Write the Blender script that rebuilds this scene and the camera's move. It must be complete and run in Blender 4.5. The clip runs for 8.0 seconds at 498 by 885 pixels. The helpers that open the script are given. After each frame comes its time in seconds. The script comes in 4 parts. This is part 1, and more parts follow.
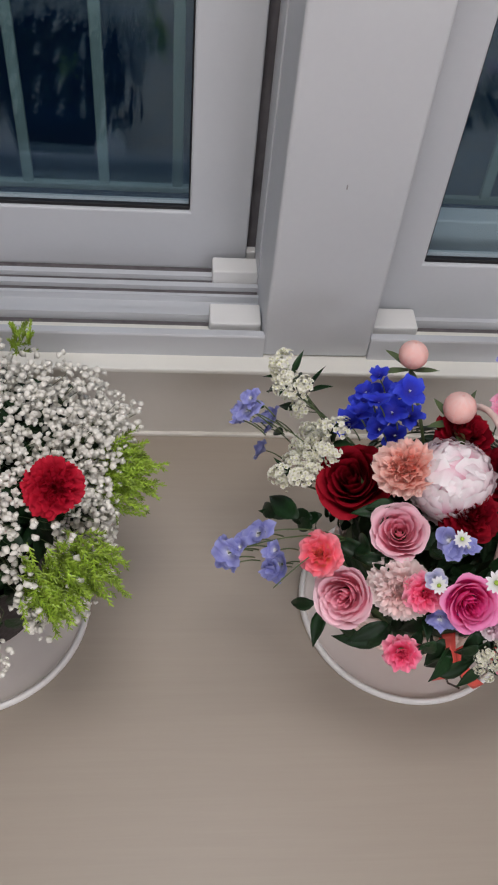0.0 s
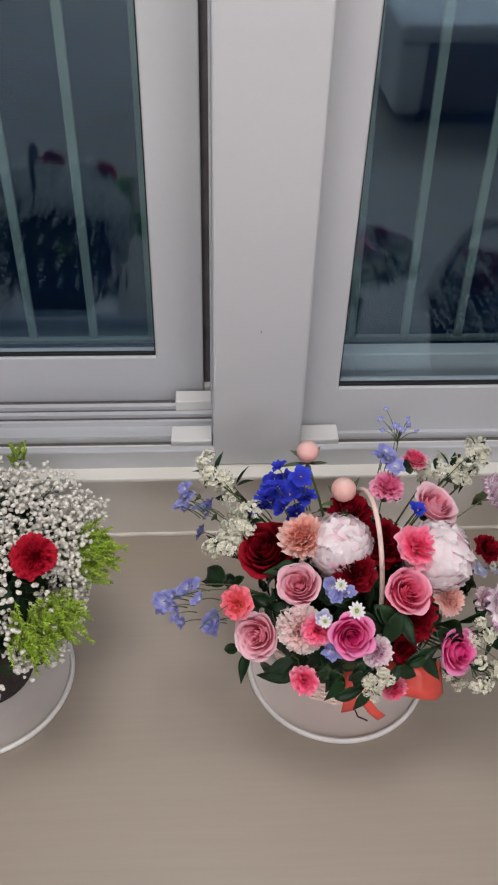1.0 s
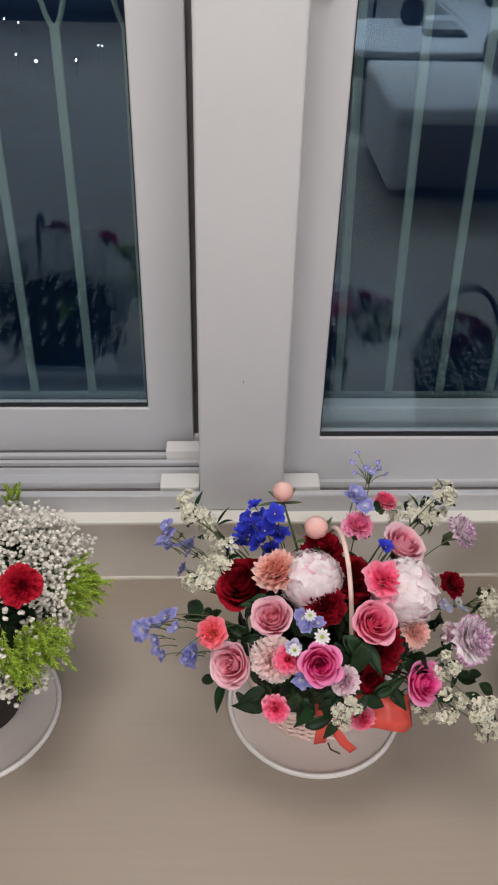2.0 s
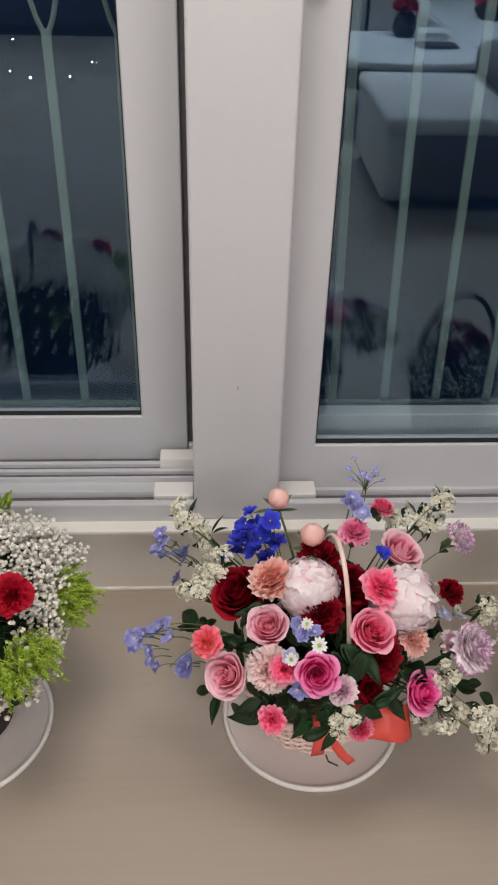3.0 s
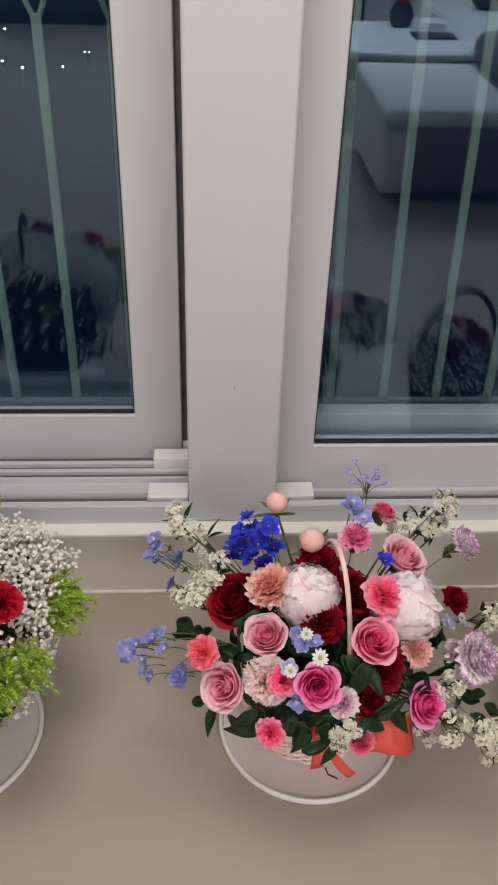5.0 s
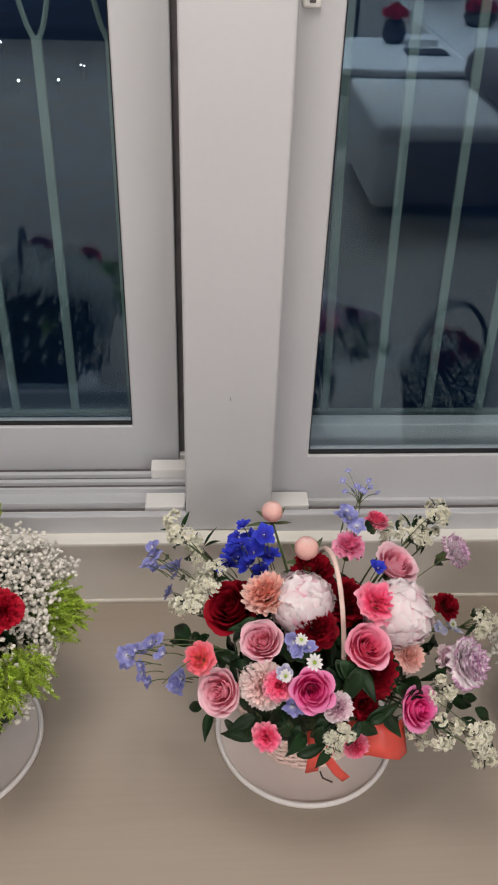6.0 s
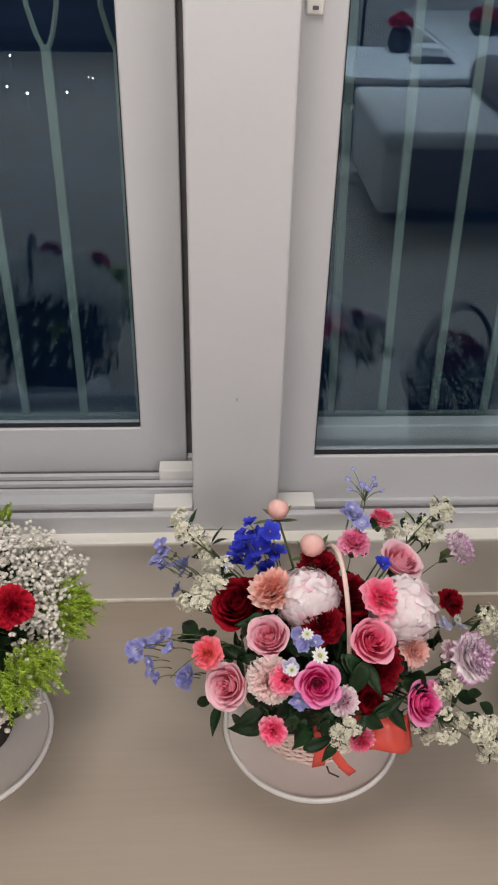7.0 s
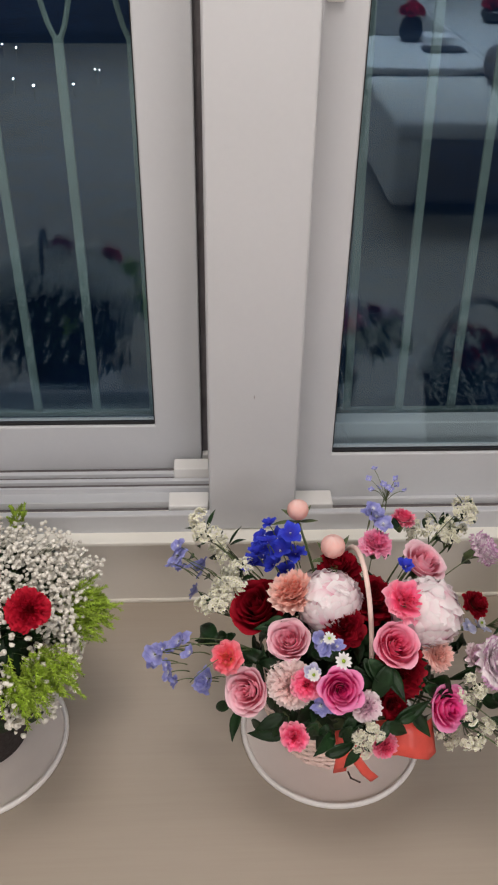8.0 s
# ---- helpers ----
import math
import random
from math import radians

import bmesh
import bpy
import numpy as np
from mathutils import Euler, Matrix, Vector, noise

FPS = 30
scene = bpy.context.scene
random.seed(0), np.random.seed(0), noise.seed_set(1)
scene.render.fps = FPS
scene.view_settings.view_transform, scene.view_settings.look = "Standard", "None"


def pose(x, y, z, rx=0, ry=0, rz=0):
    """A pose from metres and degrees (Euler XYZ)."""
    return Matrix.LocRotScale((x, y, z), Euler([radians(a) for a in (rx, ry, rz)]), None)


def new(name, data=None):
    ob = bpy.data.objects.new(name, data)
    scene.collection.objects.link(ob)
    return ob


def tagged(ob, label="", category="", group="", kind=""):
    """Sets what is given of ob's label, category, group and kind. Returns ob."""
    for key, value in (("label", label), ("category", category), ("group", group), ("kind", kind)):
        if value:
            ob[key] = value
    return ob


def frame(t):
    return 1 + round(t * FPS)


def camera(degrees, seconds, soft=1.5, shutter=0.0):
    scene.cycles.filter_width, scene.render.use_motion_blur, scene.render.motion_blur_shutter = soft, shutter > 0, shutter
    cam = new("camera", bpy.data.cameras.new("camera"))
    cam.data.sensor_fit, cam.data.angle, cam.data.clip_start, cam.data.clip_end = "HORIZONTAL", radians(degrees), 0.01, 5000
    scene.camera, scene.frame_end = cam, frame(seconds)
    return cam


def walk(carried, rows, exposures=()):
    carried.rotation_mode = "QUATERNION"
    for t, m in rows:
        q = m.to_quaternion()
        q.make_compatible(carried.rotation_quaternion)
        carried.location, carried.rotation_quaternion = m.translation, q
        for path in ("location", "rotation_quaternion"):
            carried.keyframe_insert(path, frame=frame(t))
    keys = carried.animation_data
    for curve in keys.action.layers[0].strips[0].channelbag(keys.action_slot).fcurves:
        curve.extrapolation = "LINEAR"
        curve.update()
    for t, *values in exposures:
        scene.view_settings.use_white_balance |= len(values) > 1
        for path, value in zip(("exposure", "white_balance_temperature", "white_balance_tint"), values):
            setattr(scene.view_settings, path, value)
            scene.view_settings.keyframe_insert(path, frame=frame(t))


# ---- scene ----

# ---------------------------------------------------------------- camera
cam = camera(32.6, 8.0, soft=2.1)
ROWS = [
    (0.0, -0.0176, 0.0184, 1.2169, 38.87, -4.46, -2.58),
    (0.5, 0.0845, -0.1419, 1.3309, 44.04, -2.34, -2.87),
    (1.0, 0.1120, -0.2823, 1.4184, 48.54, -1.35, -2.76),
    (1.5, 0.1268, -0.4043, 1.4524, 51.67, -1.20, -2.31),
    (2.0, 0.1654, -0.3895, 1.4361, 53.39, -1.22, -1.83),
    (3.5, 0.1668, -0.3666, 1.3989, 54.35, -1.26, -2.48),
    (4.0, 0.1764, -0.3285, 1.3842, 53.88, -1.31, -2.53),
    (4.5, 0.1668, -0.3251, 1.3853, 53.71, -1.48, -2.44),
    (6.0, 0.1588, -0.3562, 1.4147, 54.57, -1.68, -2.89),
    (6.5, 0.1601, -0.3813, 1.4100, 55.04, -1.38, -2.74),
    (7.0, 0.1617, -0.3856, 1.4131, 55.18, -1.17, -2.54),
    (7.5, 0.1575, -0.3744, 1.4075, 54.99, -1.05, -2.28),
    (8.0, 0.1433, -0.3525, 1.4044, 54.66, -0.79, -2.21),
]
walk(cam, [(t, pose(x, y, z, rx, ry, rz)) for t, x, y, z, rx, ry, rz in ROWS], exposures=[(0.0, -0.02, 6040, 11), (1.5, 0.05, 6240, 11), (3.5, 0.05, 6520, 11), (8.0, 0.05, 6520, 11)])

# ---------------------------------------------------------------- light
world = bpy.data.worlds.new("dusk")
world.use_nodes = True
scene.world = world
world.node_tree.nodes["Background"].inputs["Color"].default_value = (0.15, 0.24, 0.42, 1)
world.node_tree.nodes["Background"].inputs["Strength"].default_value = 0.19


def ceiling_lamp(x, y, watts, size, color):
    data = bpy.data.lights.new("unseen_ceiling_glow", "AREA")
    data.shape, data.size, data.energy, data.color = "SQUARE", size, watts, color
    ob = new("unseen_ceiling_glow", data)
    ob.matrix_world = pose(x, y, 2.325)
    return ob


# assumed lamps out of view, placed and sized to balance the room's light
ceiling_lamp(0.03, 0.38, 16.5, 0.8, (1.0, 0.915, 0.845))
ceiling_lamp(1.35, -2.6, 60, 1.3, (1.0, 0.950, 0.955))
ceiling_lamp(-1.3, -3.0, 36, 1.3, (1.0, 0.950, 0.955))


# ---------------------------------------------------------------- materials
def nodes_of(name):
    m = bpy.data.materials.new(name)
    m.use_nodes = True
    nt = m.node_tree
    return m, nt, nt.nodes["Principled BSDF"]


def link(nt, a, b):
    nt.links.new(a, b)


def noise_node(nt, scale, detail=4.0, rough=0.55, stretch=None):
    co = nt.nodes.new("ShaderNodeTexCoord")
    src = co.outputs["Object"]
    if stretch:
        mp = nt.nodes.new("ShaderNodeMapping")
        mp.inputs["Scale"].default_value = stretch
        link(nt, src, mp.inputs["Vector"])
        src = mp.outputs["Vector"]
    n = nt.nodes.new("ShaderNodeTexNoise")
    n.inputs["Scale"].default_value, n.inputs["Detail"].default_value, n.inputs["Roughness"].default_value = scale, detail, rough
    link(nt, src, n.inputs["Vector"])
    return n.outputs["Fac"]


def ramp(nt, fac, a, b, p0=0.3, p1=0.7):
    r = nt.nodes.new("ShaderNodeValToRGB")
    r.color_ramp.elements[0].position, r.color_ramp.elements[1].position = p0, p1
    r.color_ramp.elements[0].color, r.color_ramp.elements[1].color = (*a, 1), (*b, 1)
    link(nt, fac, r.inputs["Fac"])
    return r.outputs["Color"]


def mix(nt, kind, fac, a, b):
    n = nt.nodes.new("ShaderNodeMix")
    n.data_type, n.blend_type = "RGBA", kind
    for value, socket in ((fac, n.inputs[0]), (a, n.inputs[6]), (b, n.inputs[7])):
        if isinstance(value, (int, float)):
            socket.default_value = value
        elif isinstance(value, tuple):
            socket.default_value = (*value, 1)
        else:
            link(nt, value, socket)
    return n.outputs[2]


def bump(nt, bsdf, height, strength, distance):
    b = nt.nodes.new("ShaderNodeBump")
    b.inputs["Strength"].default_value, b.inputs["Distance"].default_value = strength, distance
    link(nt, height, b.inputs["Height"])
    link(nt, b.outputs["Normal"], bsdf.inputs["Normal"])


def surface(name, color, rough=0.5, spread=0.1, coarse=3.0, fine=60.0, relief=0.15, metal=0.0, stretch=None, coat=0.0):
    """A base colour with variation at two scales, fine relief and uneven gloss."""
    m, nt, b = nodes_of(name)
    low = tuple(max(0.0, c * (1 - spread)) for c in color)
    high = tuple(min(1.0, c * (1 + spread)) for c in color)
    big = noise_node(nt, coarse, 3, 0.5, stretch)
    small = noise_node(nt, fine, 5, 0.6, stretch)
    col = mix(nt, "OVERLAY", spread * 1.2, ramp(nt, big, low, high), ramp(nt, small, (0.3, 0.3, 0.3), (0.7, 0.7, 0.7)))
    link(nt, col, b.inputs["Base Color"])
    link(nt, ramp(nt, small, (rough * 0.85,) * 3, (min(1, rough * 1.15),) * 3), b.inputs["Roughness"])
    b.inputs["Metallic"].default_value = metal
    b.inputs["Coat Weight"].default_value = coat
    if relief:
        bump(nt, b, small, relief, 0.002)
    return m


def petal_material(name, heart, middle, edge, p=(0.15, 0.6, 0.95), rough=0.55, speck=None, vary=0.40):
    """Petals that change from heart to edge, each petal slightly its own shade, thin enough to let light through."""
    m, nt, b = nodes_of(name)
    at = nt.nodes.new("ShaderNodeAttribute")
    at.attribute_name = "along"
    r = nt.nodes.new("ShaderNodeValToRGB")
    e = r.color_ramp.elements
    e[0].position, e[0].color = p[0], (*heart, 1)
    e[1].position, e[1].color = p[2], (*edge, 1)
    k = e.new(p[1])
    k.color = (*middle, 1)
    link(nt, at.outputs["Fac"], r.inputs["Fac"])
    geo = nt.nodes.new("ShaderNodeNewGeometry")
    shade = ramp(nt, geo.outputs["Random Per Island"], (0.40, 0.40, 0.40), (0.60, 0.60, 0.60), 0.0, 1.0)
    col = mix(nt, "OVERLAY", vary, r.outputs["Color"], shade)
    vein = noise_node(nt, 140, 3, 0.6)
    col = mix(nt, "OVERLAY", 0.25, col, ramp(nt, vein, (0.35, 0.35, 0.35), (0.65, 0.65, 0.65)))
    if speck:
        col = mix(nt, "MIX", ramp(nt, noise_node(nt, 70, 2, 0.5), (0, 0, 0), (1, 1, 1), 0.62, 0.68), col, speck)
    link(nt, col, b.inputs["Base Color"])
    b.inputs["Roughness"].default_value = rough
    b.inputs["Specular IOR Level"].default_value = 0.12
    bump(nt, b, vein, 0.2, 0.001)
    thin, both = nt.nodes.new("ShaderNodeBsdfTranslucent"), nt.nodes.new("ShaderNodeMixShader")
    link(nt, col, thin.inputs["Color"])
    both.inputs[0].default_value = 0.20
    link(nt, b.outputs[0], both.inputs[1])
    link(nt, thin.outputs[0], both.inputs[2])
    link(nt, both.outputs[0], nt.nodes["Material Output"].inputs["Surface"])
    return m


PETAL = {
    "rose_pink": petal_material("rose_pink", (0.94, 0.22, 0.34), (0.98, 0.47, 0.58), (0.98, 0.69, 0.76)),
    "rose_mid": petal_material("rose_mid", (0.80, 0.04, 0.15), (0.98, 0.21, 0.38), (0.98, 0.46, 0.59)),
    "rose_hot": petal_material("rose_hot", (0.70, 0.01, 0.20), (0.95, 0.09, 0.40), (0.97, 0.36, 0.64)),
    "coral": petal_material("coral", (0.95, 0.50, 0.16), (0.98, 0.12, 0.18), (0.98, 0.34, 0.40)),
    "coral_pink": petal_material("coral_pink", (0.90, 0.03, 0.12), (0.98, 0.13, 0.28), (0.98, 0.42, 0.54)),
    "salmon": petal_material("salmon", (0.98, 0.25, 0.16), (0.98, 0.48, 0.39), (0.98, 0.70, 0.63)),
    "pale_pink": petal_material("pale_pink", (0.93, 0.48, 0.45), (0.97, 0.72, 0.70), (0.97, 0.86, 0.83)),
    "pink_mid": petal_material("pink_mid", (0.90, 0.07, 0.25), (0.98, 0.24, 0.46), (0.98, 0.50, 0.68)),
    "lilac_white": petal_material("lilac_white", (0.673, 0.246, 0.514), (0.898, 0.638, 0.745), (0.949, 0.843, 0.868)),
    "picotee": petal_material("picotee", (0.90, 0.74, 0.83), (0.98, 0.92, 0.94), (0.62, 0.28, 0.54), (0.1, 0.88, 1.0)),
    "peach": petal_material("peach", (0.95, 0.46, 0.40), (0.97, 0.57, 0.51), (0.98, 0.68, 0.63)),
    "blush": petal_material("blush", (0.85, 0.38, 0.52), (0.96, 0.80, 0.84), (0.98, 0.92, 0.93), speck=None, vary=0.20),
    "crimson": petal_material("crimson", (0.06, 0.001, 0.005), (0.22, 0.003, 0.013), (0.40, 0.009, 0.024)),
    "red": petal_material("red", (0.34, 0.006, 0.02), (0.55, 0.010, 0.035), (0.62, 0.022, 0.05)),
    "blue": petal_material("blue", (0.05, 0.05, 0.45), (0.035, 0.05, 0.60), (0.06, 0.09, 0.68)),
    "lavender": petal_material("lavender", (0.56, 0.58, 0.80), (0.27, 0.28, 0.65), (0.38, 0.40, 0.75)),
    "pale_lav": petal_material("pale_lav", (0.60, 0.62, 0.76), (0.52, 0.54, 0.78), (0.66, 0.68, 0.82)),
    "white": petal_material("white", (0.75, 0.76, 0.70), (0.84, 0.84, 0.84), (0.86, 0.86, 0.88)),
    "cream": petal_material("cream", (0.66, 0.67, 0.36), (0.86, 0.85, 0.69), (0.90, 0.89, 0.80)),
}
M_LEAF = surface("leaf_green", (0.010, 0.033, 0.010), 0.45, 0.5, 30, 200, 0.2)
M_LEAF.node_tree.nodes["Principled BSDF"].inputs["Specular IOR Level"].default_value = 0.28
M_STEM = surface("stem_green", (0.085, 0.12, 0.045), 0.5, 0.3, 40, 300, 0.2)
M_FERN = surface("fern_green", (0.28, 0.41, 0.035), 0.5, 0.6, 60, 300, 0.1)
M_GYP = surface("gypsophila_white", (0.80, 0.775, 0.70), 0.6, 0.10, 60, 300, 0.2)
M_WICKER = surface("wicker_pink", (0.90, 0.68, 0.61), 0.5, 0.12, 30, 250, 0.3)
M_DARKPOT = surface("pot_brown", (0.016, 0.009, 0.009), 0.7, 0.3, 20, 150, 0.2)
M_RIBBON = surface("ribbon_coral", (0.80, 0.10, 0.075), 0.38, 0.12, 25, 400, 0.1)
M_TWIG = surface("twig_brown", (0.075, 0.045, 0.035), 0.7, 0.3, 40, 300, 0.4)
M_PLATE = surface("plate_enamel", (0.80, 0.735, 0.685), 0.35, 0.05, 8, 120, 0.05)
M_RIM = surface("plate_rim", (0.90, 0.88, 0.85), 0.3, 0.05, 8, 120, 0.05)
M_PVC = surface("white_pvc", (0.616, 0.633, 0.658), 0.42, 0.035, 2.0, 90, 0.05)
M_CAP = surface("cap_plastic", (0.85, 0.845, 0.82), 0.4, 0.03, 6, 120, 0.05)
M_GASKET = surface("gasket_rubber", (0.012, 0.012, 0.014), 0.6, 0.2, 20, 200, 0.1)
# dark grey for openings: their shade is put into the colour
M_GAP = surface("gap_shade", (0.13, 0.12, 0.125), 0.8, 0.2, 20, 200, 0.3)
M_SCUFF = surface("scuff_grey", (0.30, 0.29, 0.29), 0.7, 0.1, 20, 200, 0.1)
# dark grey that stands in for shade inside the track grooves
M_GROOVE_SHADE = surface("groove_grey", (0.15, 0.135, 0.14), 0.9, 0.2, 60, 400, 0.4)
M_SILL = surface("sill_stone", (0.90, 0.89, 0.82), 0.35, 0.04, 4, 80, 0.05)
M_APRON = surface("apron_paint", (0.79, 0.755, 0.69), 0.55, 0.06, 2.5, 90, 0.08)
M_CAULK = surface("caulk", (0.78, 0.75, 0.68), 0.5, 0.08, 20, 200, 0.2)
M_WALL = surface("wall_paper", (0.72, 0.70, 0.67), 0.8, 0.05, 1.5, 120, 0.2)
M_CEIL = surface("ceiling_paint", (0.82, 0.81, 0.79), 0.85, 0.03, 1.5, 120, 0.1)
M_RAIL = surface("grille_paint", (0.22, 0.29, 0.29), 0.45, 0.10, 5, 120, 0.1)
M_SOFA = surface("sofa_fabric", (0.74, 0.70, 0.65), 0.9, 0.10, 4, 300, 0.4)
M_SOFADARK = surface("sofa_side_fabric", (0.16, 0.13, 0.115), 0.9, 0.15, 4, 300, 0.4)
M_TABLE = surface("table_white", (0.87, 0.86, 0.85), 0.3, 0.04, 4, 90, 0.05)
M_BLACK = surface("black_metal", (0.02, 0.02, 0.022), 0.4, 0.2, 10, 100, 0.05)
M_DARKWOOD = surface("dark_wood", (0.030, 0.022, 0.018), 0.5, 0.3, 3, 60, 0.2, stretch=(6, 6, 0.4))
# the blue and its broad patches imitate bluish dusk light on far ground
M_GROUND = surface("far_dusk_blue", (0.050, 0.115, 0.225), 0.7, 0.6, 0.012, 0.2, 0.0)


def floor_material():
    m, nt, b = nodes_of("floor_laminate")
    grain = noise_node(nt, 9, 6, 0.6, (0.35, 9.0, 1.0))
    broad = noise_node(nt, 1.3, 2, 0.5, (0.5, 1.6, 1.0))
    fine = noise_node(nt, 40, 4, 0.6, (0.25, 10.0, 1.0))
    col = mix(nt, "MIX", ramp(nt, grain, (0, 0, 0), (1, 1, 1), 0.35, 0.68), (0.402, 0.348, 0.286), (0.416, 0.362, 0.298))
    col = mix(nt, "OVERLAY", 0.30, col, ramp(nt, broad, (0.36, 0.36, 0.36), (0.62, 0.62, 0.62)))
    col = mix(nt, "OVERLAY", 0.03, col, ramp(nt, fine, (0.3, 0.3, 0.3), (0.7, 0.7, 0.7)))
    link(nt, col, b.inputs["Base Color"])
    link(nt, ramp(nt, grain, (0.34, 0.34, 0.34), (0.46, 0.46, 0.46)), b.inputs["Roughness"])
    b.inputs["Specular IOR Level"].default_value = 0.35
    bump(nt, b, fine, 0.02, 0.001)
    return m


def pane_material(name, tint, share):
    m, nt, b = nodes_of(name)
    nt.nodes.remove(b)
    out = nt.nodes["Material Output"]
    clear, gloss, both = (nt.nodes.new(k) for k in ("ShaderNodeBsdfTransparent", "ShaderNodeBsdfGlossy", "ShaderNodeMixShader"))
    clear.inputs["Color"].default_value = (*tint, 1)
    gloss.inputs["Roughness"].default_value = 0.004
    # reflections are tinted blue to add to the dusk tone in the panes
    gloss.inputs["Color"].default_value = (0.61, 0.80, 1.0, 1)
    both.inputs[0].default_value = share
    link(nt, clear.outputs[0], both.inputs[1])
    link(nt, gloss.outputs[0], both.inputs[2])
    link(nt, both.outputs[0], out.inputs["Surface"])
    return m


def glow(name, color, strength):
    m, nt, b = nodes_of(name)
    b.inputs["Base Color"].default_value = (0.8, 0.8, 0.8, 1)
    b.inputs["Emission Color"].default_value = (*color, 1)
    b.inputs["Emission Strength"].default_value = strength
    return m


M_FLOOR = floor_material()
M_PANE = pane_material("window_glass", (0.92, 0.965, 0.97), 0.063)


# ---------------------------------------------------------------- mesh helpers
def part(name, bm, material, parent=None, label="", smooth=False):
    me = bpy.data.meshes.new(name)
    bm.to_mesh(me)
    bm.free()
    me.materials.append(material)
    if smooth:
        me.polygons.foreach_set("use_smooth", [True] * len(me.polygons))
    ob = new(name, me)
    if parent:
        ob.parent = parent
        ob.matrix_parent_inverse = parent.matrix_world.inverted()
    if label:
        ob["label"] = label
    return ob


def empty(name, x=0.0, y=0.0, z=0.0):
    ob = new(name)
    ob.matrix_world = pose(x, y, z)
    bpy.context.view_layer.update()
    return ob


def box(bm, x0, x1, y0, y1, z0, z1, bevel=0.0, seg=2):
    made = bmesh.ops.create_cube(bm, size=1, matrix=Matrix.LocRotScale(((x0 + x1) / 2, (y0 + y1) / 2, (z0 + z1) / 2), None, (x1 - x0, y1 - y0, z1 - z0)))
    if bevel:
        edges = list({e for v in made["verts"] for e in v.link_edges})
        bmesh.ops.bevel(bm, geom=edges, offset=bevel, segments=seg, affect="EDGES", profile=0.5)
    return bm


def block(x0, x1, y0, y1, z0, z1, bevel=0.0, seg=2):
    return box(bmesh.new(), x0, x1, y0, y1, z0, z1, bevel, seg)


def extrude_x(profile, x0, x1):
    """A closed profile of (y, z) drawn along x."""
    bm = bmesh.new()
    a = [bm.verts.new((x0, y, z)) for y, z in profile]
    b = [bm.verts.new((x1, y, z)) for y, z in profile]
    n = len(profile)
    for i in range(n):
        bm.faces.new((a[i], a[(i + 1) % n], b[(i + 1) % n], b[i]))
    bm.faces.new(a[::-1])
    bm.faces.new(b)
    bmesh.ops.recalc_face_normals(bm, faces=bm.faces)
    return bm


def lathe(profile, seg=64):
    """A profile of (radius, height) turned round z."""
    bm = bmesh.new()
    rings = []
    for r, z in profile:
        if r < 1e-5:
            rings.append([bm.verts.new((0, 0, z))])
        else:
            rings.append([bm.verts.new((r * math.cos(2 * math.pi * k / seg), r * math.sin(2 * math.pi * k / seg), z)) for k in range(seg)])
    for a, b in zip(rings, rings[1:]):
        for k in range(seg):
            q = (k + 1) % seg
            if len(a) == 1 and len(b) == 1:
                continue
            if len(a) == 1:
                bm.faces.new((a[0], b[k], b[q]))
            elif len(b) == 1:
                bm.faces.new((a[k], b[0], a[q]))
            else:
                bm.faces.new((a[k], b[k], b[q], a[q]))
    bmesh.ops.recalc_face_normals(bm, faces=bm.faces)
    return bm


def lathe_at(profile, x, y, z, seg=28):
    bm = lathe(profile, seg)
    bmesh.ops.translate(bm, vec=(x, y, z), verts=bm.verts)
    return bm


def tube(bm, points, radius, sides=6, taper=1.0):
    """A round rod along points, closed at both ends."""
    pts = [Vector(p) for p in points]
    rings = []
    for i, p in enumerate(pts):
        way = (pts[min(i + 1, len(pts) - 1)] - pts[max(i - 1, 0)]).normalized()
        side = way.orthogonal().normalized() if i == 0 else (side - way * side.dot(way)).normalized()
        up = way.cross(side)
        r = radius * (1 + (taper - 1) * i / (len(pts) - 1))
        rings.append([bm.verts.new(p + r * (math.cos(2 * math.pi * k / sides) * side + math.sin(2 * math.pi * k / sides) * up)) for k in range(sides)])
    for a, b in zip(rings, rings[1:]):
        for k in range(sides):
            q = (k + 1) % sides
            bm.faces.new((a[k], a[q], b[q], b[k]))
    bm.faces.new(rings[0][::-1])
    bm.faces.new(rings[-1])
    return bm


def bow(a, b, sag, n=7):
    """Points from a to b that lift by sag half-way."""
    a, b = Vector(a), Vector(b)
    return [a.lerp(b, i / n) + Vector((0, 0, sag * 4 * (i / n) * (1 - i / n))) for i in range(n + 1)]


